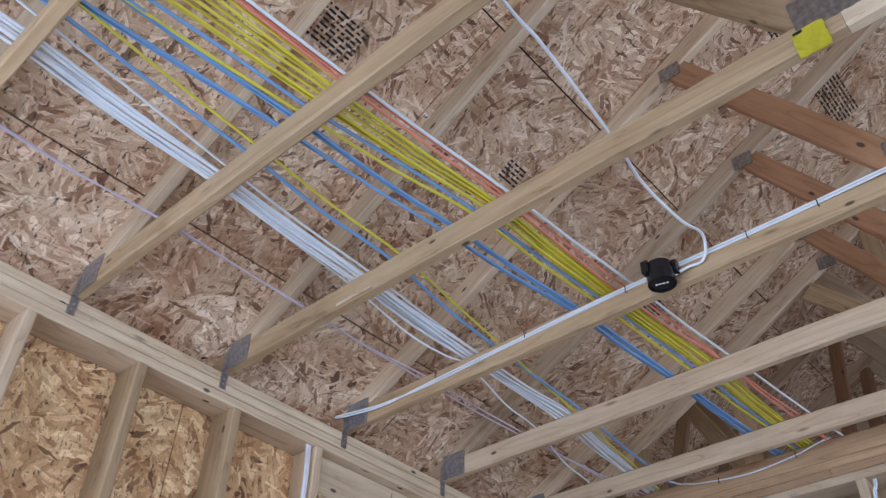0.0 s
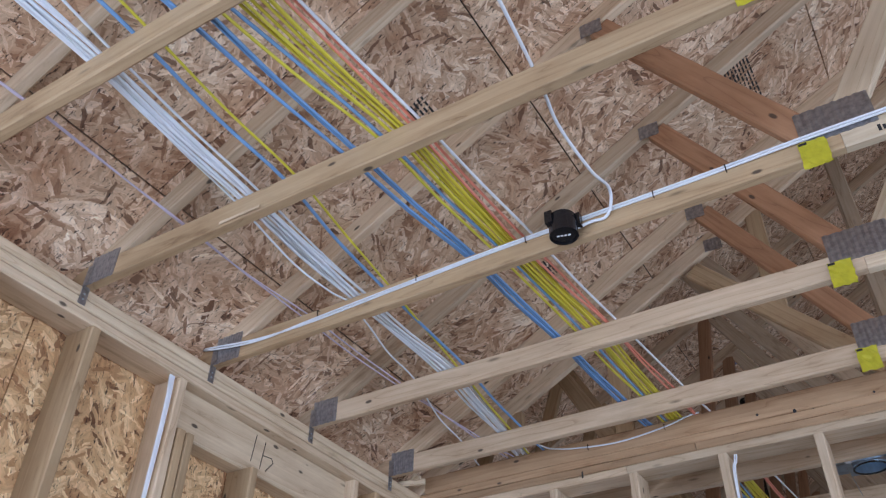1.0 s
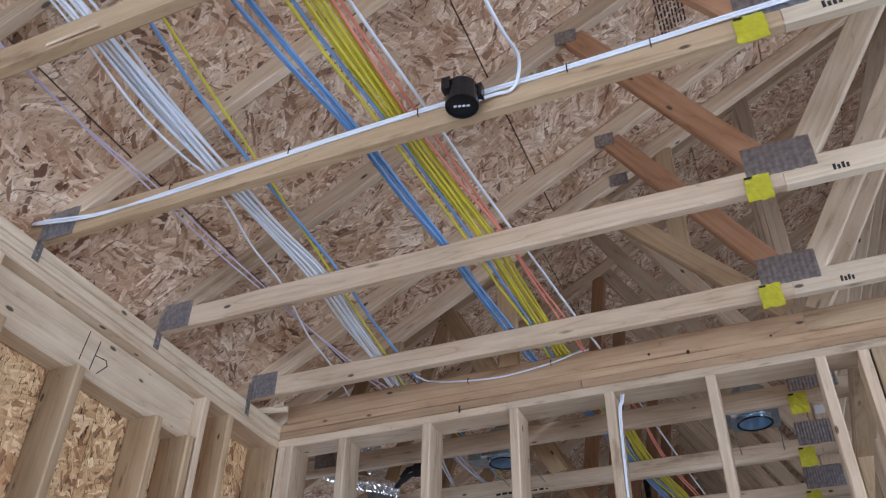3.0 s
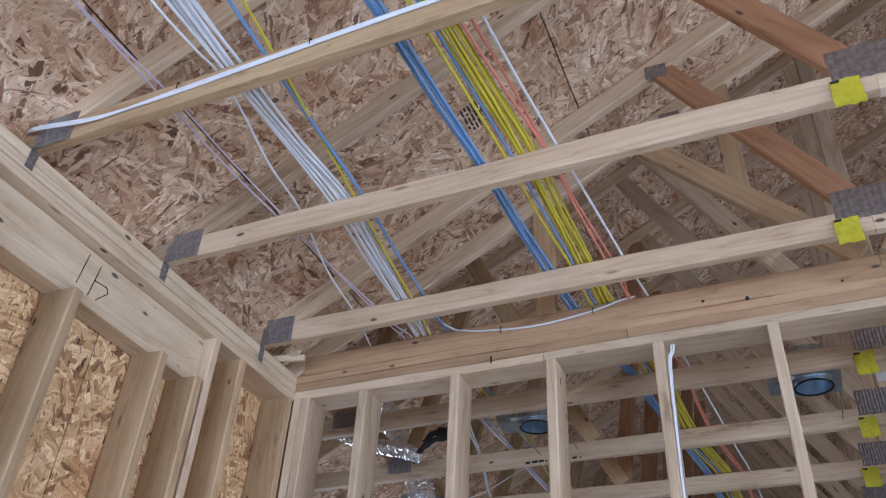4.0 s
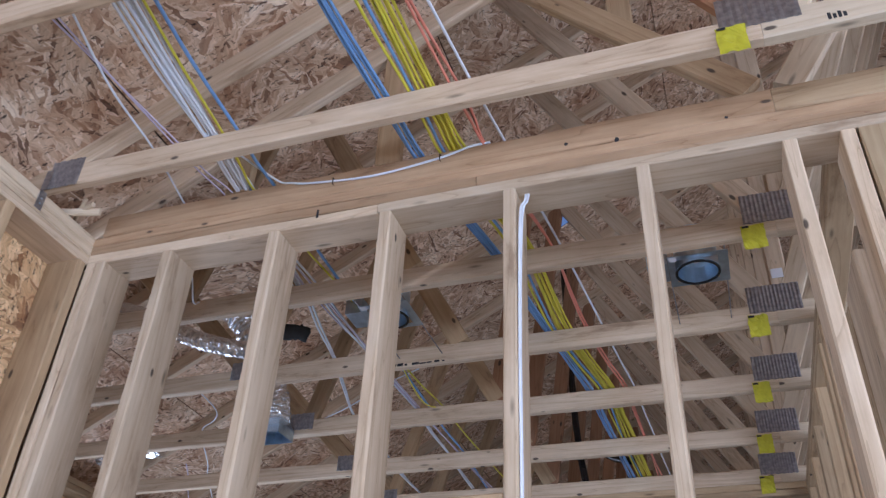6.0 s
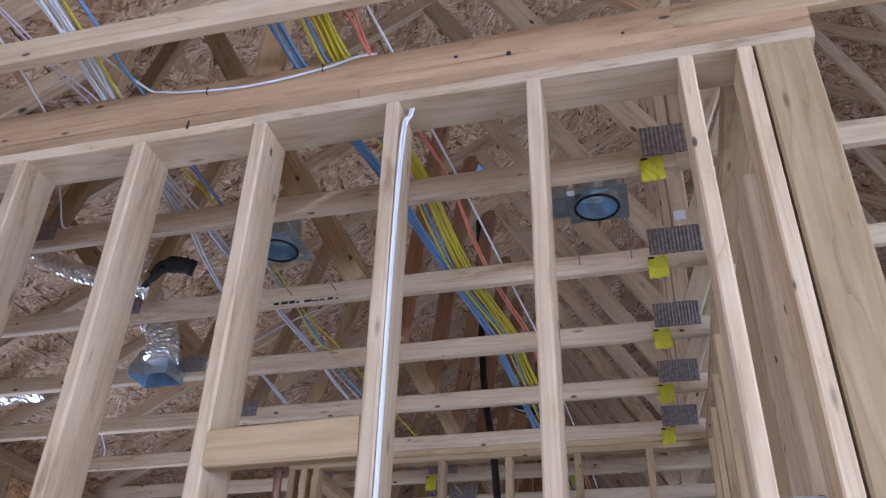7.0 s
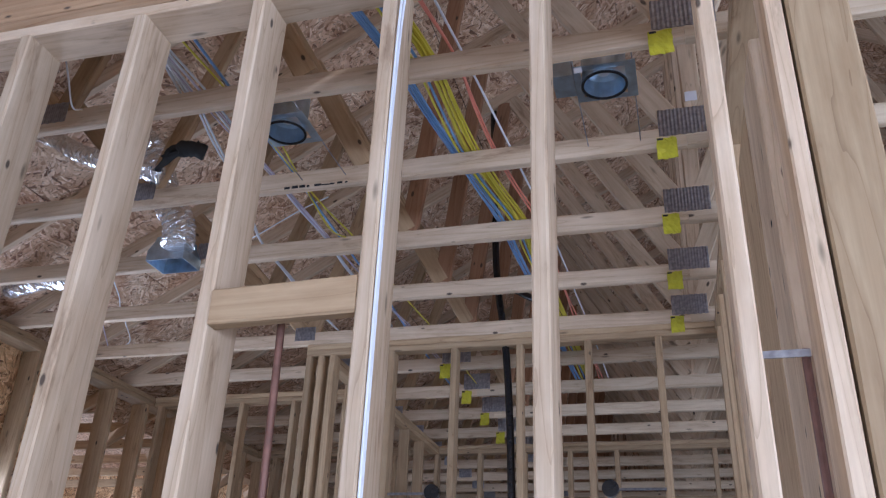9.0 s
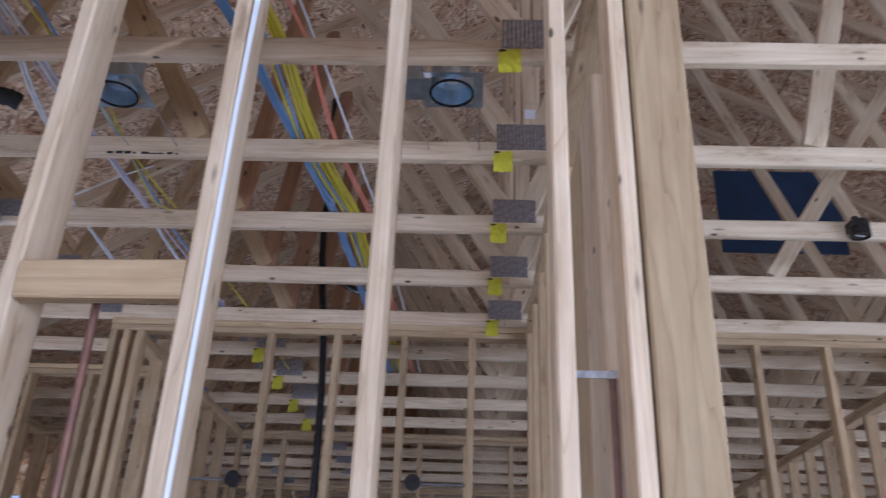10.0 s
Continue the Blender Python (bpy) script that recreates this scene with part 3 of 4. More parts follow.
def tag_data(wide, high, seed):
    """A creased plastic tag hanging in the xz plane."""
    rnd = random.Random(seed)
    nx, nz = 6, 7
    verts = []
    for back in (0, 1):
        for i in range(nx):
            for k in range(nz):
                x, z = wide * (i / (nx - 1) - 0.5), -high * k / (nz - 1)
                verts.append((x + rnd.uniform(-0.002, 0.002), -0.004 - rnd.uniform(0, 0.006) - 0.010 * (k / nz) ** 2 + back * 0.0012, z + rnd.uniform(-0.003, 0.003)))
    faces = []
    for i in range(nx - 1):
        for k in range(nz - 1):
            a = i * nz + k
            faces += [(a, a + 1, a + nz + 1, a + nz), tuple(j + nx * nz for j in (a, a + nz, a + nz + 1, a + 1))]
    return verts, faces


def truss(y, low, rise, left, kind, joint=SPLICE, tagged_plate=True, marks=False):
    """One flat roof truss at y: chords, webs, toothed plates."""
    label = "pine roof truss with toothed steel plates" + (" and a yellow tag" if tagged_plate else "")
    base = thing("roof_truss", label, "roof truss", "roof trusses", at=(0, y, H))
    right = 2 * RIDGE - left
    z = H + D4 / 2
    warm = kind == "main"
    chord_l = (AGED if y < -1.0 else TAN) if warm else PINE
    board("bottom_chord", (left, y, z), (joint, y, z), T, D4, chord_l if kind != "end" else AMBER, base)
    board("bottom_chord", (joint + 0.001, y, z), (right, y, z), T, D4, AGED if kind == "end" else PALE, base)
    half = D4 / 2 * math.sqrt(1 + rise * rise)
    lap = left - 0.45
    board("top_chord", (lap, y, low(lap) + half), (RIDGE, y, low(RIDGE - 1e-6) + half), T, D4, PINE, base)
    board("top_chord", (2 * RIDGE - lap, y, low(lap) + half), (RIDGE, y, low(RIDGE - 1e-6) + half), T, D4, PINE, base)
    top = H + D4

    def web(a, b, mat=PINE):
        board("web", a, b, T - 0.001, D4, mat, base)

    web_mat = RED if kind in ("main", "end") else PINE
    if kind == "wide":
        web((SPLICE - 0.03, y, top), (1.25, y, low(1.25)), PINE)
        web((SPLICE + 0.05, y, top), (RIDGE - 0.05, y, low(RIDGE - 0.05)), PALE)
        upright = board("web", (2.325, y + 0.001, top - 0.02), (2.325, y + 0.001, low(2.325)), T - 0.003, 0.075, PINE, base)
        if abs(y - 1.50) < 0.05:
            v, f = box_data((2.30, y - T / 2 - 0.0005, H + 0.20), (2.345, y - T / 2 + 0.0005, H + 0.245))
            part("sticker", v, f, PAPER, base, "small white sticker")
        if abs(y - 1.48) < 0.05:
            rnd = random.Random(5)
            for k in range(9):
                v, f = box_data((0.62 + 0.035 * k, y - T / 2 - 0.0009, H + 0.003), (0.62 + 0.035 * k + rnd.uniform(0.012, 0.034), y - T / 2 - 0.0002, H + rnd.uniform(0.008, 0.017)))
                part("mildew_mark", v, f, INK, base)
        web((0.98, y, top), (1.25 - 0.9, y, low(0.35)), AGED)
        if y > 2.0:
            web((0.98, y, top), (1.2, y, low(1.2)), RED)
        web((-0.06, y, top), (0.30, y, low(0.30)), AGED)
        web((-0.10, y, top), (-0.65, y, low(-0.65)), AGED)
        web((4.75, y, top), (RIDGE + 0.05, y, low(RIDGE - 0.05)), PALE)
        web((4.85, y, top), (5.9, y, low(5.9)), PALE)
    else:
        if kind == "end":
            web((2.24, y, top + 0.02), (1.56, y, low(1.56) - 0.03), AGED)
            board("gable_stud", (1.90, y, 3.52), (1.90, y, low(1.90) + 0.01), T - 0.002, D4 * 0.9, AGED, base)
            board("gable_stud", (1.11, y, top), (1.11, y, low(1.11) + 0.01), T - 0.002, D4, AGED, base)
            board("gable_stud", (0.55, y, top), (0.55, y, low(0.55) + 0.01), T - 0.002, D4, AGED, base)
        else:
            web((SPLICE - 0.04, y, top + 0.01), (1.715, y, low(1.715) - 0.015), AGED if abs(y + 1.83) < 0.05 else web_mat)
        web((SPLICE + 0.05, y, top), (RIDGE - 0.05, y, low(RIDGE - 0.05)), PALE)
        web((4.70, y, top), (RIDGE + 0.05, y, low(RIDGE - 0.05)), PALE)
        web((4.80, y, top), (5.35, y, low(5.35)), PALE)

    if kind == "wide" and abs(y - 2.72) < 0.05:
        web((3.68, y, top), (5.05, y, low(5.05)), PALE)
    if kind == "wide" and abs(y - 1.50) < 0.05:
        web((3.44, y, top), (4.12, y, low(4.12)), PALE)

    def plate(x, zz, wide, high, label=""):
        v, f = ribbed_data(wide, high, 14 if kind == "wide" else 10, 0.003)
        part("toothed_plate", v, f, STEEL, base, label, at=(x, y - T / 2 - 0.0005, zz))

    if kind != "end":
        plate(joint, top + 0.02, 0.20, 0.12, "grey ribbed steel plate over the chord joint")
    if kind != "wide":
        v, f = ribbed_data(0.085, 0.07, 5, 0.002)
        ob = part("toothed_plate", v, f, STEEL, base, at=(1.685, y - T / 2 - 0.0005, low(1.685) + 0.01))
        if kind == "main":
            plate(0.075, top - 0.035, 0.13, 0.115, "grey steel plate at the heel")
    else:
        plate(-0.10, top - 0.01, 0.14, 0.09)
    if tagged_plate:
        hang = H + (0.036 if kind == "wide" else 0.052)
        v, f = tag_data(0.074, 0.100, int(y * 100) + 700)
        tg = part("warning_tag", v, f, YELLOW_TAG, base, "creased yellow plastic tag", at=(joint - 0.075, y - T / 2 - 0.004, hang))
        v, f = box_data((-0.034, -0.0135, -0.012), (-0.012, -0.0125, -0.004))
        part("print_bar", v, f, INK, tg, at=(joint - 0.075, y - T / 2 - 0.002, hang))
    if marks:
        rnd = random.Random(int(y * 100) + 99)
        chunks = [box_data((SPLICE + 0.13 + 0.012 * k, y - T / 2 - 0.0009, H + 0.012), (SPLICE + 0.138 + 0.012 * k, y - T / 2 - 0.0002, H + 0.035 - 0.006 * (k % 2))) for k in range(4)]
        v, f = joined(*chunks)
        part("stamp_bar", v, f, INK, base, "small black stamp")
        for x in (SPLICE + 0.27, SPLICE + 0.36, SPLICE + 0.44):
            v, f = box_data((x, y - T / 2 - 0.0012, H - 0.0012), (x + rnd.uniform(0.02, 0.04), y + T / 2, H + 0.022 + rnd.uniform(-0.01, 0.015)))
            part("paint_mark", v, f, INK, base, "black sprayed mark")
    return base


SPACING = 0.61
MAIN_Y = [-SPACING * k for k in range(12)]
MAIN_JOINT = (2.265, 2.285, 2.33, 2.32)
for k, y in enumerate(MAIN_Y):
    truss(y, low_main, RISE, -D6, "main", MAIN_JOINT[k] if k < 4 else SPLICE, True, k < 4)
truss(0.28, low_main, RISE, 0.03, "end", SPLICE, False)
WIDE_Y = [0.87 + SPACING * k for k in range(18)]
for k, y in enumerate(WIDE_Y):
    truss(y, low_wing, WING_RISE, WING_X - 0.1, "wide", SPLICE if k < 5 else 0.75, k < 9)


def tie(y):
    """A galvanised tie that holds a truss to the wall plate."""
    base = thing("hurricane_tie", "galvanised steel truss tie on the wall plate", "bracket", "truss ties", at=(0.0, y - T / 2, H))
    v, f = joined(box_data((0.001, y - T / 2 - 0.006, H - 0.07), (0.0035, y - T / 2 + 0.022, H + 0.005)),
                  box_data((0.001, y - T / 2 - 0.0075, H - 0.005), (0.03, y - T / 2 - 0.0055, H + 0.075)))
    part("strap", v, f, STEEL, base)
    v, f = joined(*[disc_data(0.004, 0, 0.002, 8, (0, 0, 0.018 * k)) for k in range(2)])
    v = [(0.0035 + (q[2] % 0.018), y - T / 2 + 0.008 + q[0], H - 0.05 + q[1] + 0.02 * (q[2] // 0.018)) for q in v]
    part("nail_head", v, f, TIN, base)
    return base


for y in MAIN_Y:
    tie(y)

# ---- cables ----
CHORD_TOP = H + D4
ROWS_Y = sorted(MAIN_Y + [0.28] + WIDE_Y[:8])


def interp(table, y):
    ys = [a for a, _ in table]
    return float(np.interp(y, ys, [b for _, b in table]))


def cable(material, label, table, r=0.0035, lift=0.0, seed=0, y0=-6.6, y1=4.6, wander=0.009):
    rnd = random.Random(seed)
    pts = []
    ys = [y for y in ROWS_Y if y0 - 0.01 <= y <= y1 + 0.01]
    for i, y in enumerate(ys):
        x = interp(table, y) + rnd.uniform(-wander, wander)
        pts.append((x, y, CHORD_TOP + r + lift + 0.001))
        if i + 1 < len(ys):
            ym = (y + ys[i + 1]) / 2
            xm = (x + interp(table, ys[i + 1])) / 2 + rnd.uniform(-wander, wander) * 0.5
            pts.append((xm, ym, CHORD_TOP + r + lift - rnd.uniform(0.001, 0.007) * (ys[i + 1] - y) / 0.61))
    v, f = tube_data(pts, r, 6, 4)
    me = mesh_of("cable", v, f, material, True)
    return tagged(new("cable", me), label, "cable", "cables over the trusses")


WHITE_TAB = [(-6.6, 0.85), (-3.0, 0.745), (-2.6, 0.735), (-1.83, 0.70), (-1.22, 0.675), (-0.61, 0.685), (0.0, 0.615), (0.28, 0.575)]
BRANCHES = ([(0.89, 0.57), (1.5, 0.56), (2.11, 0.57), (3.4, 0.49)], [(0.89, 0.50), (1.5, 0.36), (1.84, 0.22), (2.72, 0.155), (3.4, 0.12)])
for k in range(8):
    off = (k - 3.5) * 0.0078
    cable(WHITE, "white jacketed house cable over the trusses", [(y, x + off) for y, x in WHITE_TAB + (BRANCHES[k // 2 % 2] if k < 4 else [(0.89, 0.45)])], 0.0050, 0.006 * (k % 2), 10 + k, y1=3.4 if k < 4 else 0.9)
cable(WHITE, "white cable joining the white bundle", [(-6.6, 1.2), (-2.96, 0.83), (-2.2, 0.76), (-1.22, 0.70), (0.28, 0.60)], 0.0040, 0.012, 29, y1=0.28)
cable(LILAC, "thin lilac grey cable over the trusses", [(-6.6, 0.40), (-2.94, 0.426), (-2.39, 0.441), (-1.83, 0.438), (-1.22, 0.45), (-0.61, 0.46), (0.28, 0.50), (4, 0.62)], 0.0030, 0, 30)
cable(LILAC, "thin lilac grey cable over the trusses", [(-6.6, 0.40), (-1.83, 0.44), (-1.22, 0.43), (-0.61, 0.44), (0.28, 0.53), (4, 0.60)], 0.0030, 0, 31)
cable(BLUE, "single blue cable over the trusses", [(-6.6, 0.99), (-2.7, 0.887), (-1.83, 0.85), (-1.22, 0.785), (-0.61, 0.775), (0.28, 0.69), (4, 0.55)], 0.0058, 0, 33)
cable(YELLOW, "single yellow cable over the trusses", [(-6.6, 1.1), (-2.93, 0.95), (-1.83, 0.89), (-1.22, 0.815), (-0.61, 0.745), (0.28, 0.62), (4, 0.75)], 0.0042, 0, 34)
PAIR_TAB = [(-2.3, 1.06), (-1.83, 1.095), (-1.22, 1.15), (-0.61, 1.185), (0.28, 1.22), (0.89, 1.315), (1.5, 1.375), (2.1, 1.445), (4.6, 1.50)]
for k in range(4):
    side, within = (-1 if k < 2 else 1), (-0.0048 if k % 2 else 0.0048)
    back = [(-6.6, 0.85 + 0.12 * (k > 1)), (-2.9, 0.968 + 0.085 * (k > 1) + within)]
    cable(BLUE, "blue cable running beside the yellow bundle", back + [(y, x + within + side * (0.024 if y < -2 else 0.018 if y < -1.5 else 0.0105)) for y, x in PAIR_TAB], 0.0050, 0.003 * (k % 2), 40 + k, wander=0.004)
YTAB = [(-6.6, 1.0), (-2.8, 1.165), (-1.83, 1.262), (-1.22, 1.285), (-0.61, 1.325), (0.28, 1.345), (0.89, 1.43), (1.5, 1.44), (2.1, 1.53), (4.6, 1.58)]


def fan(off):
    return [(y, x + off * (2.1 if y < -2.5 else 1.25 if y < -1.5 else 1.0 if y < 0 else 0.85)) for y, x in YTAB]


cable(BLUE, "blue cable among the yellow ones", fan(-0.034), 0.0055, 0.002, 46)
for k in range(8):
    off = (-0.054, -0.020, -0.012, -0.003, 0.006, 0.015, 0.024, 0.033)[k]
    cable(YELLOW, "yellow cable in a flat bundle over the trusses", fan(off), 0.0048, 0.006 * (k % 2), 50 + k, wander=0.007)
ORANGE_TAB = [(-6.6, 1.06), (-2.8, 1.25), (-1.83, 1.318), (-1.22, 1.333), (-0.61, 1.385), (0.28, 1.44), (0.89, 1.524), (1.5, 1.532), (2.1, 1.60), (4.6, 1.66)]
for k in range(2):
    cable(ORANGE, "orange red cable beside the yellow bundle", [(y, x + k * 0.012) for y, x in ORANGE_TAB], 0.0046, 0.005 * k, 70 + k)
cable(WHITE, "white cable along the outside of the bundle", [(-6.6, 1.2), (-2.7, 1.27), (-1.83, 1.34), (-1.22, 1.385), (-0.61, 1.43), (0.0, 1.48), (0.28, 1.51), (0.89, 1.562), (1.5, 1.608), (2.3, 1.665), (4.6, 1.72)], 0.0048, 0, 75, wander=0.003)


def loose(material, label, pts, r=0.004, group="", sides=7):
    v, f = tube_data(pts, r, sides, 8)
    return tagged(new("cable", mesh_of("cable", v, f, material, True)), label, "cable", group)


loose(WHITE, "loose white cable bending out of the bundle", [(0.83, -6.1, CHORD_TOP + 0.020), (0.735, -3.05, CHORD_TOP + 0.020), (0.70, -2.44, CHORD_TOP + 0.020), (0.67, -2.1, CHORD_TOP + 0.012), (0.655, -1.83, CHORD_TOP + 0.005), (0.655, -1.55, H + 0.045), (0.66, -1.36, H + 0.045), (0.648, -1.26, H + 0.075), (0.632, -1.21, CHORD_TOP + 0.005), (0.615, -1.07, H + 0.085), (0.575, -0.87, H + 0.075), (0.53, -0.61, CHORD_TOP + 0.005), (0.46, -0.3, H + 0.07), (0.40, 0.0, CHORD_TOP + 0.005), (0.335, 0.28, CHORD_TOP + 0.005)], 0.0038)
# cable that dips over the face of the partition truss
FY = 0.28 - T / 2 - 0.0045
loose(WHITE, "white cable dipping across the face of the truss", [(0.60, -0.02, H + 0.10), (0.655, 0.10, H + 0.10), (0.69, 0.19, H + 0.098), (0.73, FY - 0.004, H + 0.088), (0.77, FY - 0.001, H + 0.077), (0.85, FY, H + 0.060), (1.07, FY, H + 0.040), (1.29, FY, H + 0.060), (1.40, FY, H + 0.085), (1.46, 0.27, H + 0.10)])
# pair of cables stapled along one truss
CY = -1.22 - T / 2 - 0.005
for k in range(2):
    zz = H + 0.072 - 0.010 * k
    loose(WHITE, "white cable stapled along the side of a truss", [(-0.10, CY + 0.01, H + 0.10), (0.03, CY - 0.02, H + 0.05 + 0.01 * k), (0.24, CY - 0.002, H + 0.035 + 0.008 * k), (0.5, CY, zz - 0.025), (0.87, CY, zz - 0.012), (1.3, CY, zz), (1.9, CY, zz), (2.2, CY - 0.006, zz), (2.45, CY - 0.006, zz), (3.2, CY, zz)])
# cable hanging from the roof to the box
loose(WHITE, "white cable hanging down to the round box", [(2.0, -5.4, H + 0.095), (1.85, -3.66, H + 0.095), (1.74, -2.44, H + 0.095), (1.73, -2.2, H + 0.093), (1.692, -1.81, H + 0.096), (1.672, -1.64, H + 0.075), (1.685, -1.45, H + 0.05), (1.690, -1.32, H + 0.085), (1.672, -1.268, H + 0.06), (1.645, CY - 0.008, H + 0.035), (1.60, CY - 0.01, H + 0.035), (1.55, CY - 0.02, H + 0.02)], 0.0050)


def staple(x, y, z):
    base = thing("cable_staple", "small dark cable staple on a truss", "staple", "cable staples", at=(x, y, z))
    v, f = joined(box_data((x - 0.0015, y - 0.0108, z - 0.011), (x + 0.0015, y - 0.0095, z + 0.011)), box_data((x - 0.0015, y - 0.0108, z - 0.0125), (x + 0.0015, y, z - 0.0105)), box_data((x - 0.0015, y - 0.0108, z + 0.0105), (x + 0.0015, y, z + 0.0125)))
    part("clip", v, f, BLACK, base)


for x in (0.52, 0.95, 1.37, 1.80, 2.02):
    staple(x, -1.22 - T / 2, H + 0.064)
for x, dz in ((0.93, 0.048), (1.30, 0.062)):
    staple(x, 0.28 - T / 2, H + dz)


# round ceiling box on the truss
def ceiling_box(x, y, z, r=0.045):
    base = thing("round_box", "black round plastic ceiling box on a truss", "electrical box", at=(x, y, z))
    v, f = ring_data(r - 0.004, r, -0.045, 0.0, 28)
    part("rim", v, f, BLACK, base, at=(x, y, z))
    v, f = disc_data(r - 0.0045, -0.040, -0.034, 28)
    part("cover", v, f, BLACK, base, at=(x, y, z))
    v, f = joined(disc_data(r * 0.92, 0.0, 0.030, 20), *[box_data((r * math.cos(a) - 0.012, r * math.sin(a) - 0.012, -0.01), (r * math.cos(a) + 0.012, r * math.sin(a) + 0.012, 0.035)) for a in (0.4, 2.2, 4.0)])
    part("body", v, f, BLACK, base, at=(x, y, z))
    rnd = random.Random(4)
    v, f = joined(*[box_data((-0.022 + 0.011 * k, -0.006 + 0.003 * k, -0.0415), (-0.014 + 0.011 * k, 0.0 + 0.003 * k, -0.0402)) for k in range(4)])
    part("print_bar", v, f, PAPER, base, "small white print", at=(x, y, z))
    return base


ceiling_box(1.52, -1.22 - T / 2 - 0.05, H + 0.03)
ceiling_box(3.83, 2.09 - T / 2 - 0.05, H + 0.03)


# recessed lamp housings in the room beyond
def recessed_housing(x, y, r=0.075):
    z = H + 0.033
    base = thing("recessed_light", "galvanised recessed light housing without a bulb", "recessed light", "recessed lights", at=(x, y, z))
    v, f = joined(box_data((-0.10, -0.10, 0.0), (-r, 0.10, 0.003)), box_data((r, -0.10, 0.0), (0.11, 0.10, 0.003)), box_data((-r, -0.10, 0.0), (r, -r, 0.003)), box_data((-r, r, 0.0), (r, 0.10, 0.003)))
    part("pan", v, f, TIN, base, at=(x, y, z))
    v, f = ring_data(r - 0.002, r + 0.002, -0.012, 0.15, 32)
    part("can", v, f, TIN, base, at=(x, y, z), smooth=False)
    v, f = ring_data(r - 0.004, r + 0.005, -0.016, -0.011, 32)
    part("rim", v, f, BLACK, base, "dark rim", at=(x, y, z))
    v, f = disc_data(r - 0.003, 0.055, 0.06, 28)
    part("can_top", v, f, TIN, base, at=(x, y, z))
    v, f = disc_data(0.022, 0.040, 0.055, 16)
    part("socket", v, f, PAPER, base, "white lamp socket", at=(x, y, z))
    v, f = box_data((-0.175, -0.06, 0.002), (-0.102, 0.06, 0.07))
    part("junction_box", v, f, TIN, base, at=(x, y, z))
    v, f = box_data((-0.095, -0.098, -0.0012), (-0.068, -0.07, -0.0002))
    part("sticker", v, f, PAPER, base, "white sticker", at=(x, y, z))
    for s in (-1, 1):
        v, f = tube_data([(s * 0.1, -0.16, 0.01), (s * 0.1, 0.40, 0.01)], 0.0024, 6, 2)
        part("hanger_bar", v, f, STEEL, base, at=(x, y, z))
    return base


recessed_housing(2.02, 1.06)
recessed_housing(0.80, 1.09)


# flexible foil ducts
def foil_duct(pts, r, label, boot=None):
    base = thing("foil_duct", label, "air duct", "foil ducts", at=pts[0])
    rnd = random.Random(len(pts) * 7 + 1)
    v, f = tube_data(pts, r, 18, 14)
    v = [q + Vector((rnd.uniform(-1, 1), rnd.uniform(-1, 1), rnd.uniform(-1, 1))) * r * 0.09 for q in v]
    part("sleeve", v, f, FOIL, base)
    if boot:
        x, y, z = boot
        rings = ((0.105, 0.08, 0.0), (0.105, 0.08, 0.06), (0.08, 0.07, 0.11), (0.075, 0.065, 0.14))
        v = [(x + sx * hx, y + sy * hy, z + dz) for hx, hy, dz in rings for sx, sy in ((-1, -1), (1, -1), (1, 1), (-1, 1))]
        n = len(v)
        v += [(x + sx * (hx - 0.003), y + sy * (hy - 0.003), z + dz - (0.003 if dz else 0)) for hx, hy, dz in rings for sx, sy in ((-1, -1), (1, -1), (1, 1), (-1, 1))]
        f = [(12, 13, 14, 15), (n + 15, n + 14, n + 13, n + 12)] + [(i, n + i, n + (i + 1) % 4, (i + 1) % 4) for i in range(4)]
        for k in range(3):
            for i in range(4):
                a, b, c, d = 4 * k + i, 4 * k + (i + 1) % 4, 4 * k + 4 + (i + 1) % 4, 4 * k + 4 + i
                f += [(a, b, c, d), (n + d, n + c, n + b, n + a)]
        part("register_boot", v, f, TIN, base, "blue grey sheet metal boot")
    return base


foil_duct([(-0.145, 1.86, H - 0.005), (-0.15, 1.86, H + 0.08), (-0.19, 1.86, H + 0.18), (-0.27, 1.86, H + 0.30), (-0.33, 1.85, H + 0.43), (-0.38, 1.80, H + 0.56), (-0.47, 1.70, H + 0.66)], 0.078, "crinkled silver foil duct on a sheet metal boot", (-0.23, 1.97, H - 0.045))
foil_duct([(-0.95, 1.20, H + 0.42), (-0.70, 1.21, H + 0.36), (-0.46, 1.22, H + 0.27), (-0.33, 1.22, H + 0.19), (-0.21, 1.22, H + 0.13), (-0.12, 1.23, H + 0.10), (0.02, 1.27, H + 0.07), (0.10, 1.32, H + 0.05)], 0.04, "crinkled silver foil duct lying on the chords")
foil_duct([(-1.7, 2.45, H + 0.17), (-1.45, 2.40, H + 0.18), (-1.24, 2.42, H + 0.18)], 0.07, "crinkled silver foil duct far along the chords")
loose(WHITE, "thin wavy white cable lying over the chords", [(-0.45, 1.5, CHORD_TOP + 0.004), (-0.49, 1.83, H + 0.09), (-0.57, 1.955, H + 0.085), (-0.70, 2.05, CHORD_TOP + 0.003), (-0.80, 2.2, CHORD_TOP + 0.004), (-0.96, 2.52, H + 0.085), (-1.09, 2.72, CHORD_TOP + 0.004), (-1.20, 2.94, H + 0.085), (-1.36, 3.22, H + 0.09), (-1.48, 3.33, CHORD_TOP + 0.004)], 0.0035)
loose(LILAC, "purple grey cable curling over the far chords", [(-1.10, 2.5, H + 0.085), (-1.2, 2.67, CHORD_TOP + 0.004), (-1.30, 2.82, H + 0.09), (-1.42, 3.02, H + 0.085), (-1.60, 3.31, CHORD_TOP + 0.004)], 0.0035)
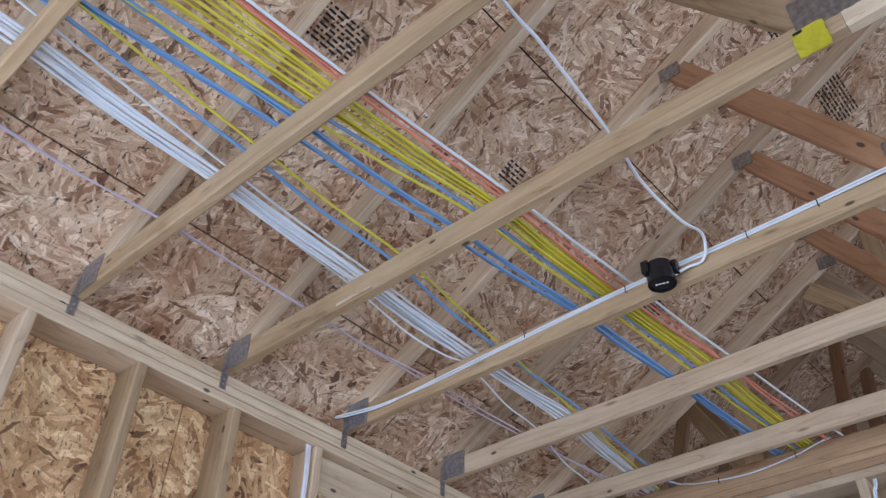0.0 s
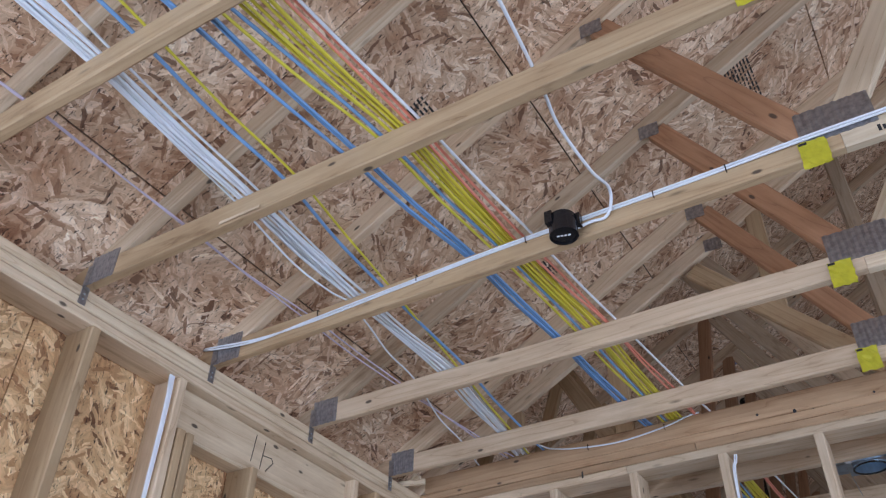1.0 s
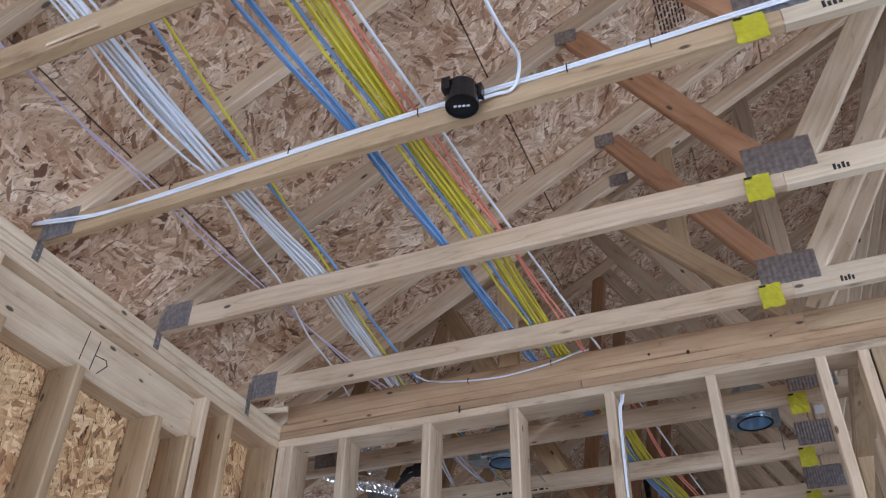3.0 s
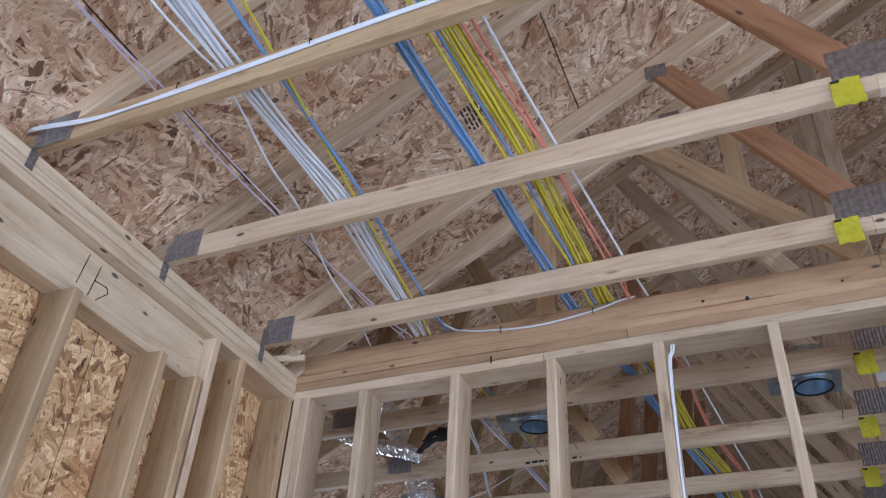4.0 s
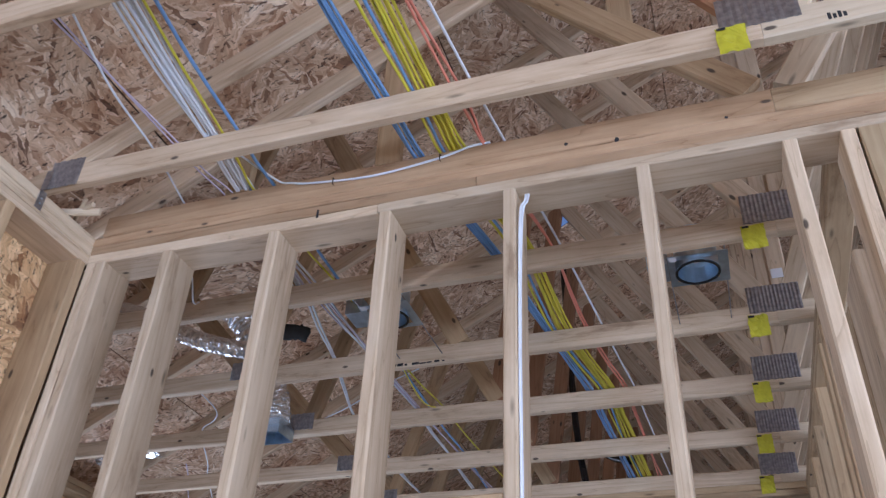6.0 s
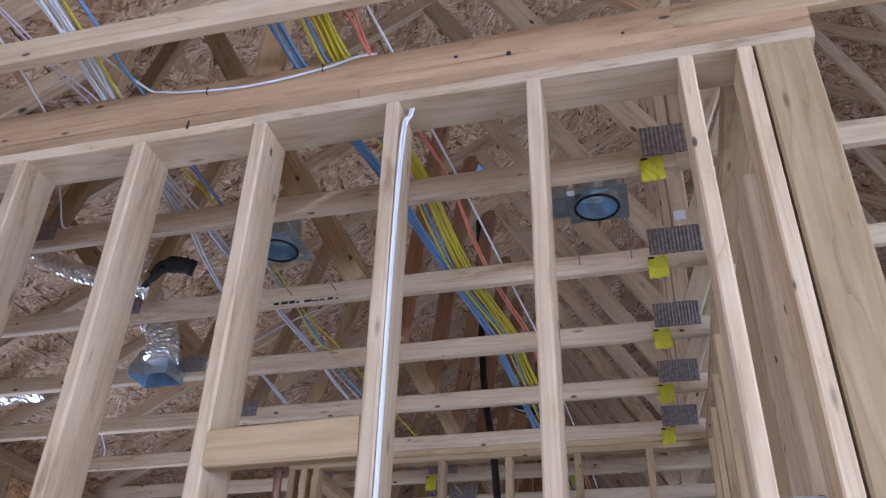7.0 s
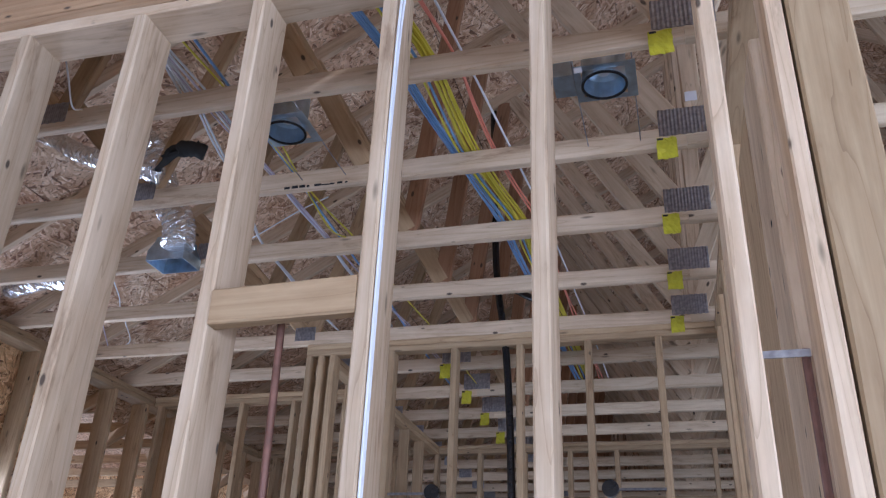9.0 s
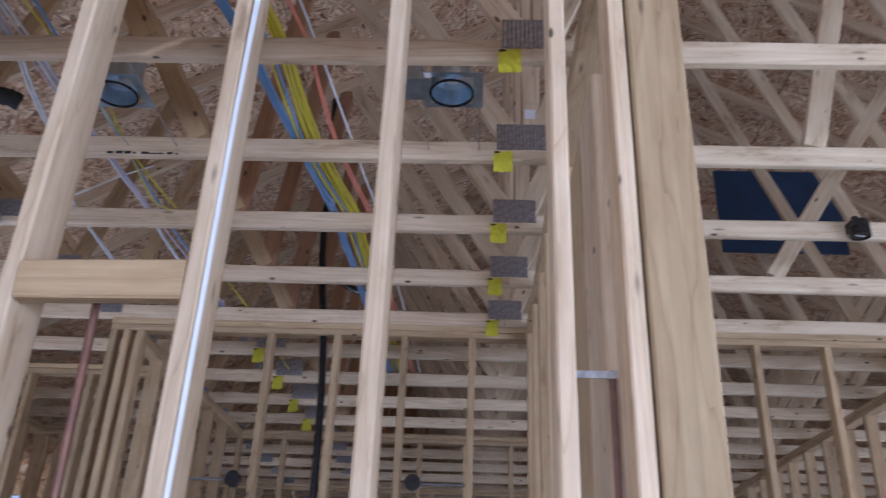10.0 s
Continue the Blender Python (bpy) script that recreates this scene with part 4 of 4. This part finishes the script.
loose(WHITE, "white cable slung across the chords", [(0.0, 2.11, CHORD_TOP + 0.01), (0.2, 2.0, H + 0.10), (0.45, 1.95, H + 0.19), (0.62, 1.9, H + 0.22)], 0.0035)
loose(WHITE, "thin white cable hanging by the partition", [(0.13, 0.62, H + 0.12), (0.135, 0.65, H + 0.06), (0.09, 0.75, H + 0.01), (0.03, 0.86, H + 0.085)], 0.0035)
loose(YELLOW, "thin yellow cable beside a recessed light", [(0.70, 1.16, H + 0.10), (0.66, 1.5, CHORD_TOP + 0.004), (0.64, 1.9, H + 0.05), (0.66, 2.11, CHORD_TOP + 0.004)], 0.0035)
v, f = joined(tube_data([(0.06, 1.32, H + 0.025), (0.12, 1.27, H + 0.07), (0.20, 1.24, H + 0.095), (0.27, 1.24, H + 0.11)], 0.014, 8, 4), tube_data([(0.15, 1.25, H + 0.09), (0.18, 1.24, H + 0.125), (0.24, 1.24, H + 0.14), (0.29, 1.25, H + 0.13)], 0.016, 8, 4), tube_data([(0.23, 1.24, H + 0.115), (0.26, 1.24, H + 0.118), (0.30, 1.25, H + 0.115), (0.33, 1.27, H + 0.11)], 0.034, 10, 4))
rnd = random.Random(77)
v = [Vector(q) + Vector((rnd.uniform(-1, 1), rnd.uniform(-1, 1), rnd.uniform(-1, 1))) * 0.006 for q in v]
tagged(new("duct_wrap", mesh_of("duct_wrap", v, f, FELT, True)), "torn black wrap at the end of a duct", "wrap")

# pipes
v, f = tube_data([(1.335, 0.33, 0.05), (1.306, 0.33, 1.54), (1.295, 0.33, 1.99)], 0.0095, 10, 3)
pipe = tagged(new("water_pipe", mesh_of("water_pipe", v, f, COPPER, True)), "brown copper water pipe rising in the partition", "pipe")
v, f = joined(tube_data([(1.26, 3.33, 0.05), (1.246, 3.33, 2.1), (1.211, 3.33, 2.93), (1.146, 3.33, 3.5), (1.115, 3.33, 4.75)], 0.022, 12, 3), tube_data([(1.165, 3.32, 3.34), (1.27, 3.26, 3.30), (1.385, 3.22, 3.215), (1.5, 3.17, 3.17)], 0.022, 10, 3))
tagged(new("vent_pipe", mesh_of("vent_pipe", v, f, BLACK, True)), "black plastic vent pipe in the far partition", "pipe")
rail = thing("pipe_strap", "metal strap holding a copper pipe between studs", "bracket", at=(2.40, 0.415, 1.817))
v, f = box_data((2.335, 0.411, 1.810), (2.430, 0.415, 1.826))
part("strap", v, f, STEEL, rail)
v, f = tube_data([(2.422, 0.4265, 0.3), (2.422, 0.4265, 1.2), (2.422, 0.4265, 1.83)], 0.009, 10, 3)
part("pipe", v, f, COPPER, rail, "copper pipe")

# twin cable down a partition stud
for k in range(2):
    loose(WHITE, "white cable running down a partition stud", [(1.566 + 0.008 * k, FRONT + 0.04, H - 3 * T + 0.01), (1.562 + 0.008 * k, FRONT + 0.032, H - 3 * T - 0.03), (1.552 + 0.004 * k, FRONT + 0.012 + 0.010 * k, H - 0.22), (1.547, FRONT + 0.010 + 0.011 * k, H - 0.6), (1.547, FRONT + 0.010 + 0.011 * k, H - 1.1), (1.547, FRONT + 0.010 + 0.011 * k, 0.8)], 0.0037)
for k in range(3):
    loose(WHITE, "white cable running down an outer wall stud", [(-0.03, -1.395 + 0.008 * k, H - 0.05), (-0.02, -1.40 + 0.008 * k, H - 0.12), (-0.015, -1.395 + 0.006 * k, H - 0.3), (-0.03, -1.385 + 0.004 * k, H - 0.9), (-0.03, -1.385 + 0.004 * k, 0.9)], 0.0045)

# blue wrap seen far off under the roof
v, f = box_data((3.93, 4.22, 4.02), (4.85, 4.235, 4.72))
tagged(part("house_wrap", v, f, TARP, None), "dark blue wrap fixed across the far trusses", "house wrap")


def roof_stamp(x, y, wide, long, rows, seed):
    """Black ink stamp on the underside of a roof sheet, as plain bars."""
    rnd = random.Random(seed)
    z = low_main(x) + D4 * math.sqrt(1 + RISE * RISE)
    base = thing("ink_stamp", "black ink stamp printed on a strand board sheet", "stamp", "roof stamps", at=(x, y, z))
    chunks = []
    for k in range(rows):
        u, c = wide * (k / (rows - 1) - 0.5), -long / 2
        while c < long / 2:
            step = rnd.uniform(0.008, 0.04)
            chunks.append(box_data((u - 0.004, c, -0.0012), (u + 0.004, min(c + step, long / 2), -0.0004)))
            c += step + rnd.uniform(0.004, 0.012)
    v, f = joined(*chunks)
    ob = new("print_bar", mesh_of("print_bar", v, f, INK))
    ob.matrix_world = Matrix.Translation((x, y, z)) @ Euler((0, -math.atan(RISE), 0)).to_matrix().to_4x4()
    place(ob, base)


for x, y, wide, long, rows in ((1.02, -2.32, 0.12, 0.20, 8), (1.05, -1.41, 0.07, 0.10, 5), (2.08, -0.38, 0.12, 0.26, 8), (2.06, -0.92, 0.10, 0.12, 7), (1.02, -0.30, 0.08, 0.12, 6)):
    roof_stamp(x, y, wide, long, rows, int(x * 100 - y * 10))


# split offcuts lying on the plate by the corner
for p, q, wide in (((-0.06, 0.10, H + 0.008), (0.10, 0.15, H + 0.014), 0.028), ((-0.05, 0.15, H + 0.022), (0.09, 0.12, H + 0.026), 0.018), ((-0.04, 0.18, H + 0.008), (0.07, 0.10, H + 0.038), 0.012)):
    tagged(board("wood_offcut", p, q, wide, 0.014, PALE, None, side=(0, 0, 1)), "pale split offcut of lumber on the wall plate", "offcut", "offcuts")


def bar_box(x, y, z, way):
    base = thing("bar_box", "black round electrical box on a steel bar", "electrical box", "boxes on bars", at=(x, y, z))
    v, f = joined(disc_data(0.045, -0.02, 0.02, 20))
    v = [(q[0], q[2], q[1]) for q in v]
    part("body", v, f, BLACK, base, at=(x, y, z))
    v, f = tube_data([(0.0, 0.024, 0.0), (way * 0.15, 0.024, 0.0), (way * 0.30, 0.024, 0.0)], 0.008, 8, 2)
    part("bar", v, f, STEEL, base, at=(x, y, z))
    return base


bar_box(0.795, 3.31, 2.10, -1)
bar_box(1.79, 3.31, 2.11, 1)


# drilled holes and a nail slot in the partition
for x, z, dx, dz in ((1.70, H + 0.022, 0.006, 0.006), (1.85, H + 0.002, 0.007, 0.010), (2.16, H + 0.008, 0.005, 0.005)):
    v, f = disc_data(1.0, -0.0006, 0.0, 14)
    v = [(q[0] * dx, q[2], q[1] * dz) for q in v]
    ob = tagged(part("bolt_hole", v, f, INK, None, at=(x, 0.28 - T / 2, z)), "small dark drilled hole in a truss chord", "hole", "drilled holes")
v, f = box_data((-0.004, -0.0008, -0.016), (0.004, 0.0, 0.016))
tagged(part("nail_slot", v, f, INK, None, at=(0.888, FRONT, H - 0.075)), "short dark slot in the top plate", "slot")
board("wood_splinter", (0.62, -1.83 - T / 2 - 0.004, H + 0.012), (0.79, -1.83 - T / 2 - 0.009, H + 0.004), 0.004, 0.010, PALE, None)
tagged(bpy.data.objects["wood_splinter"], "pale splinter peeling off a truss chord", "splinter")
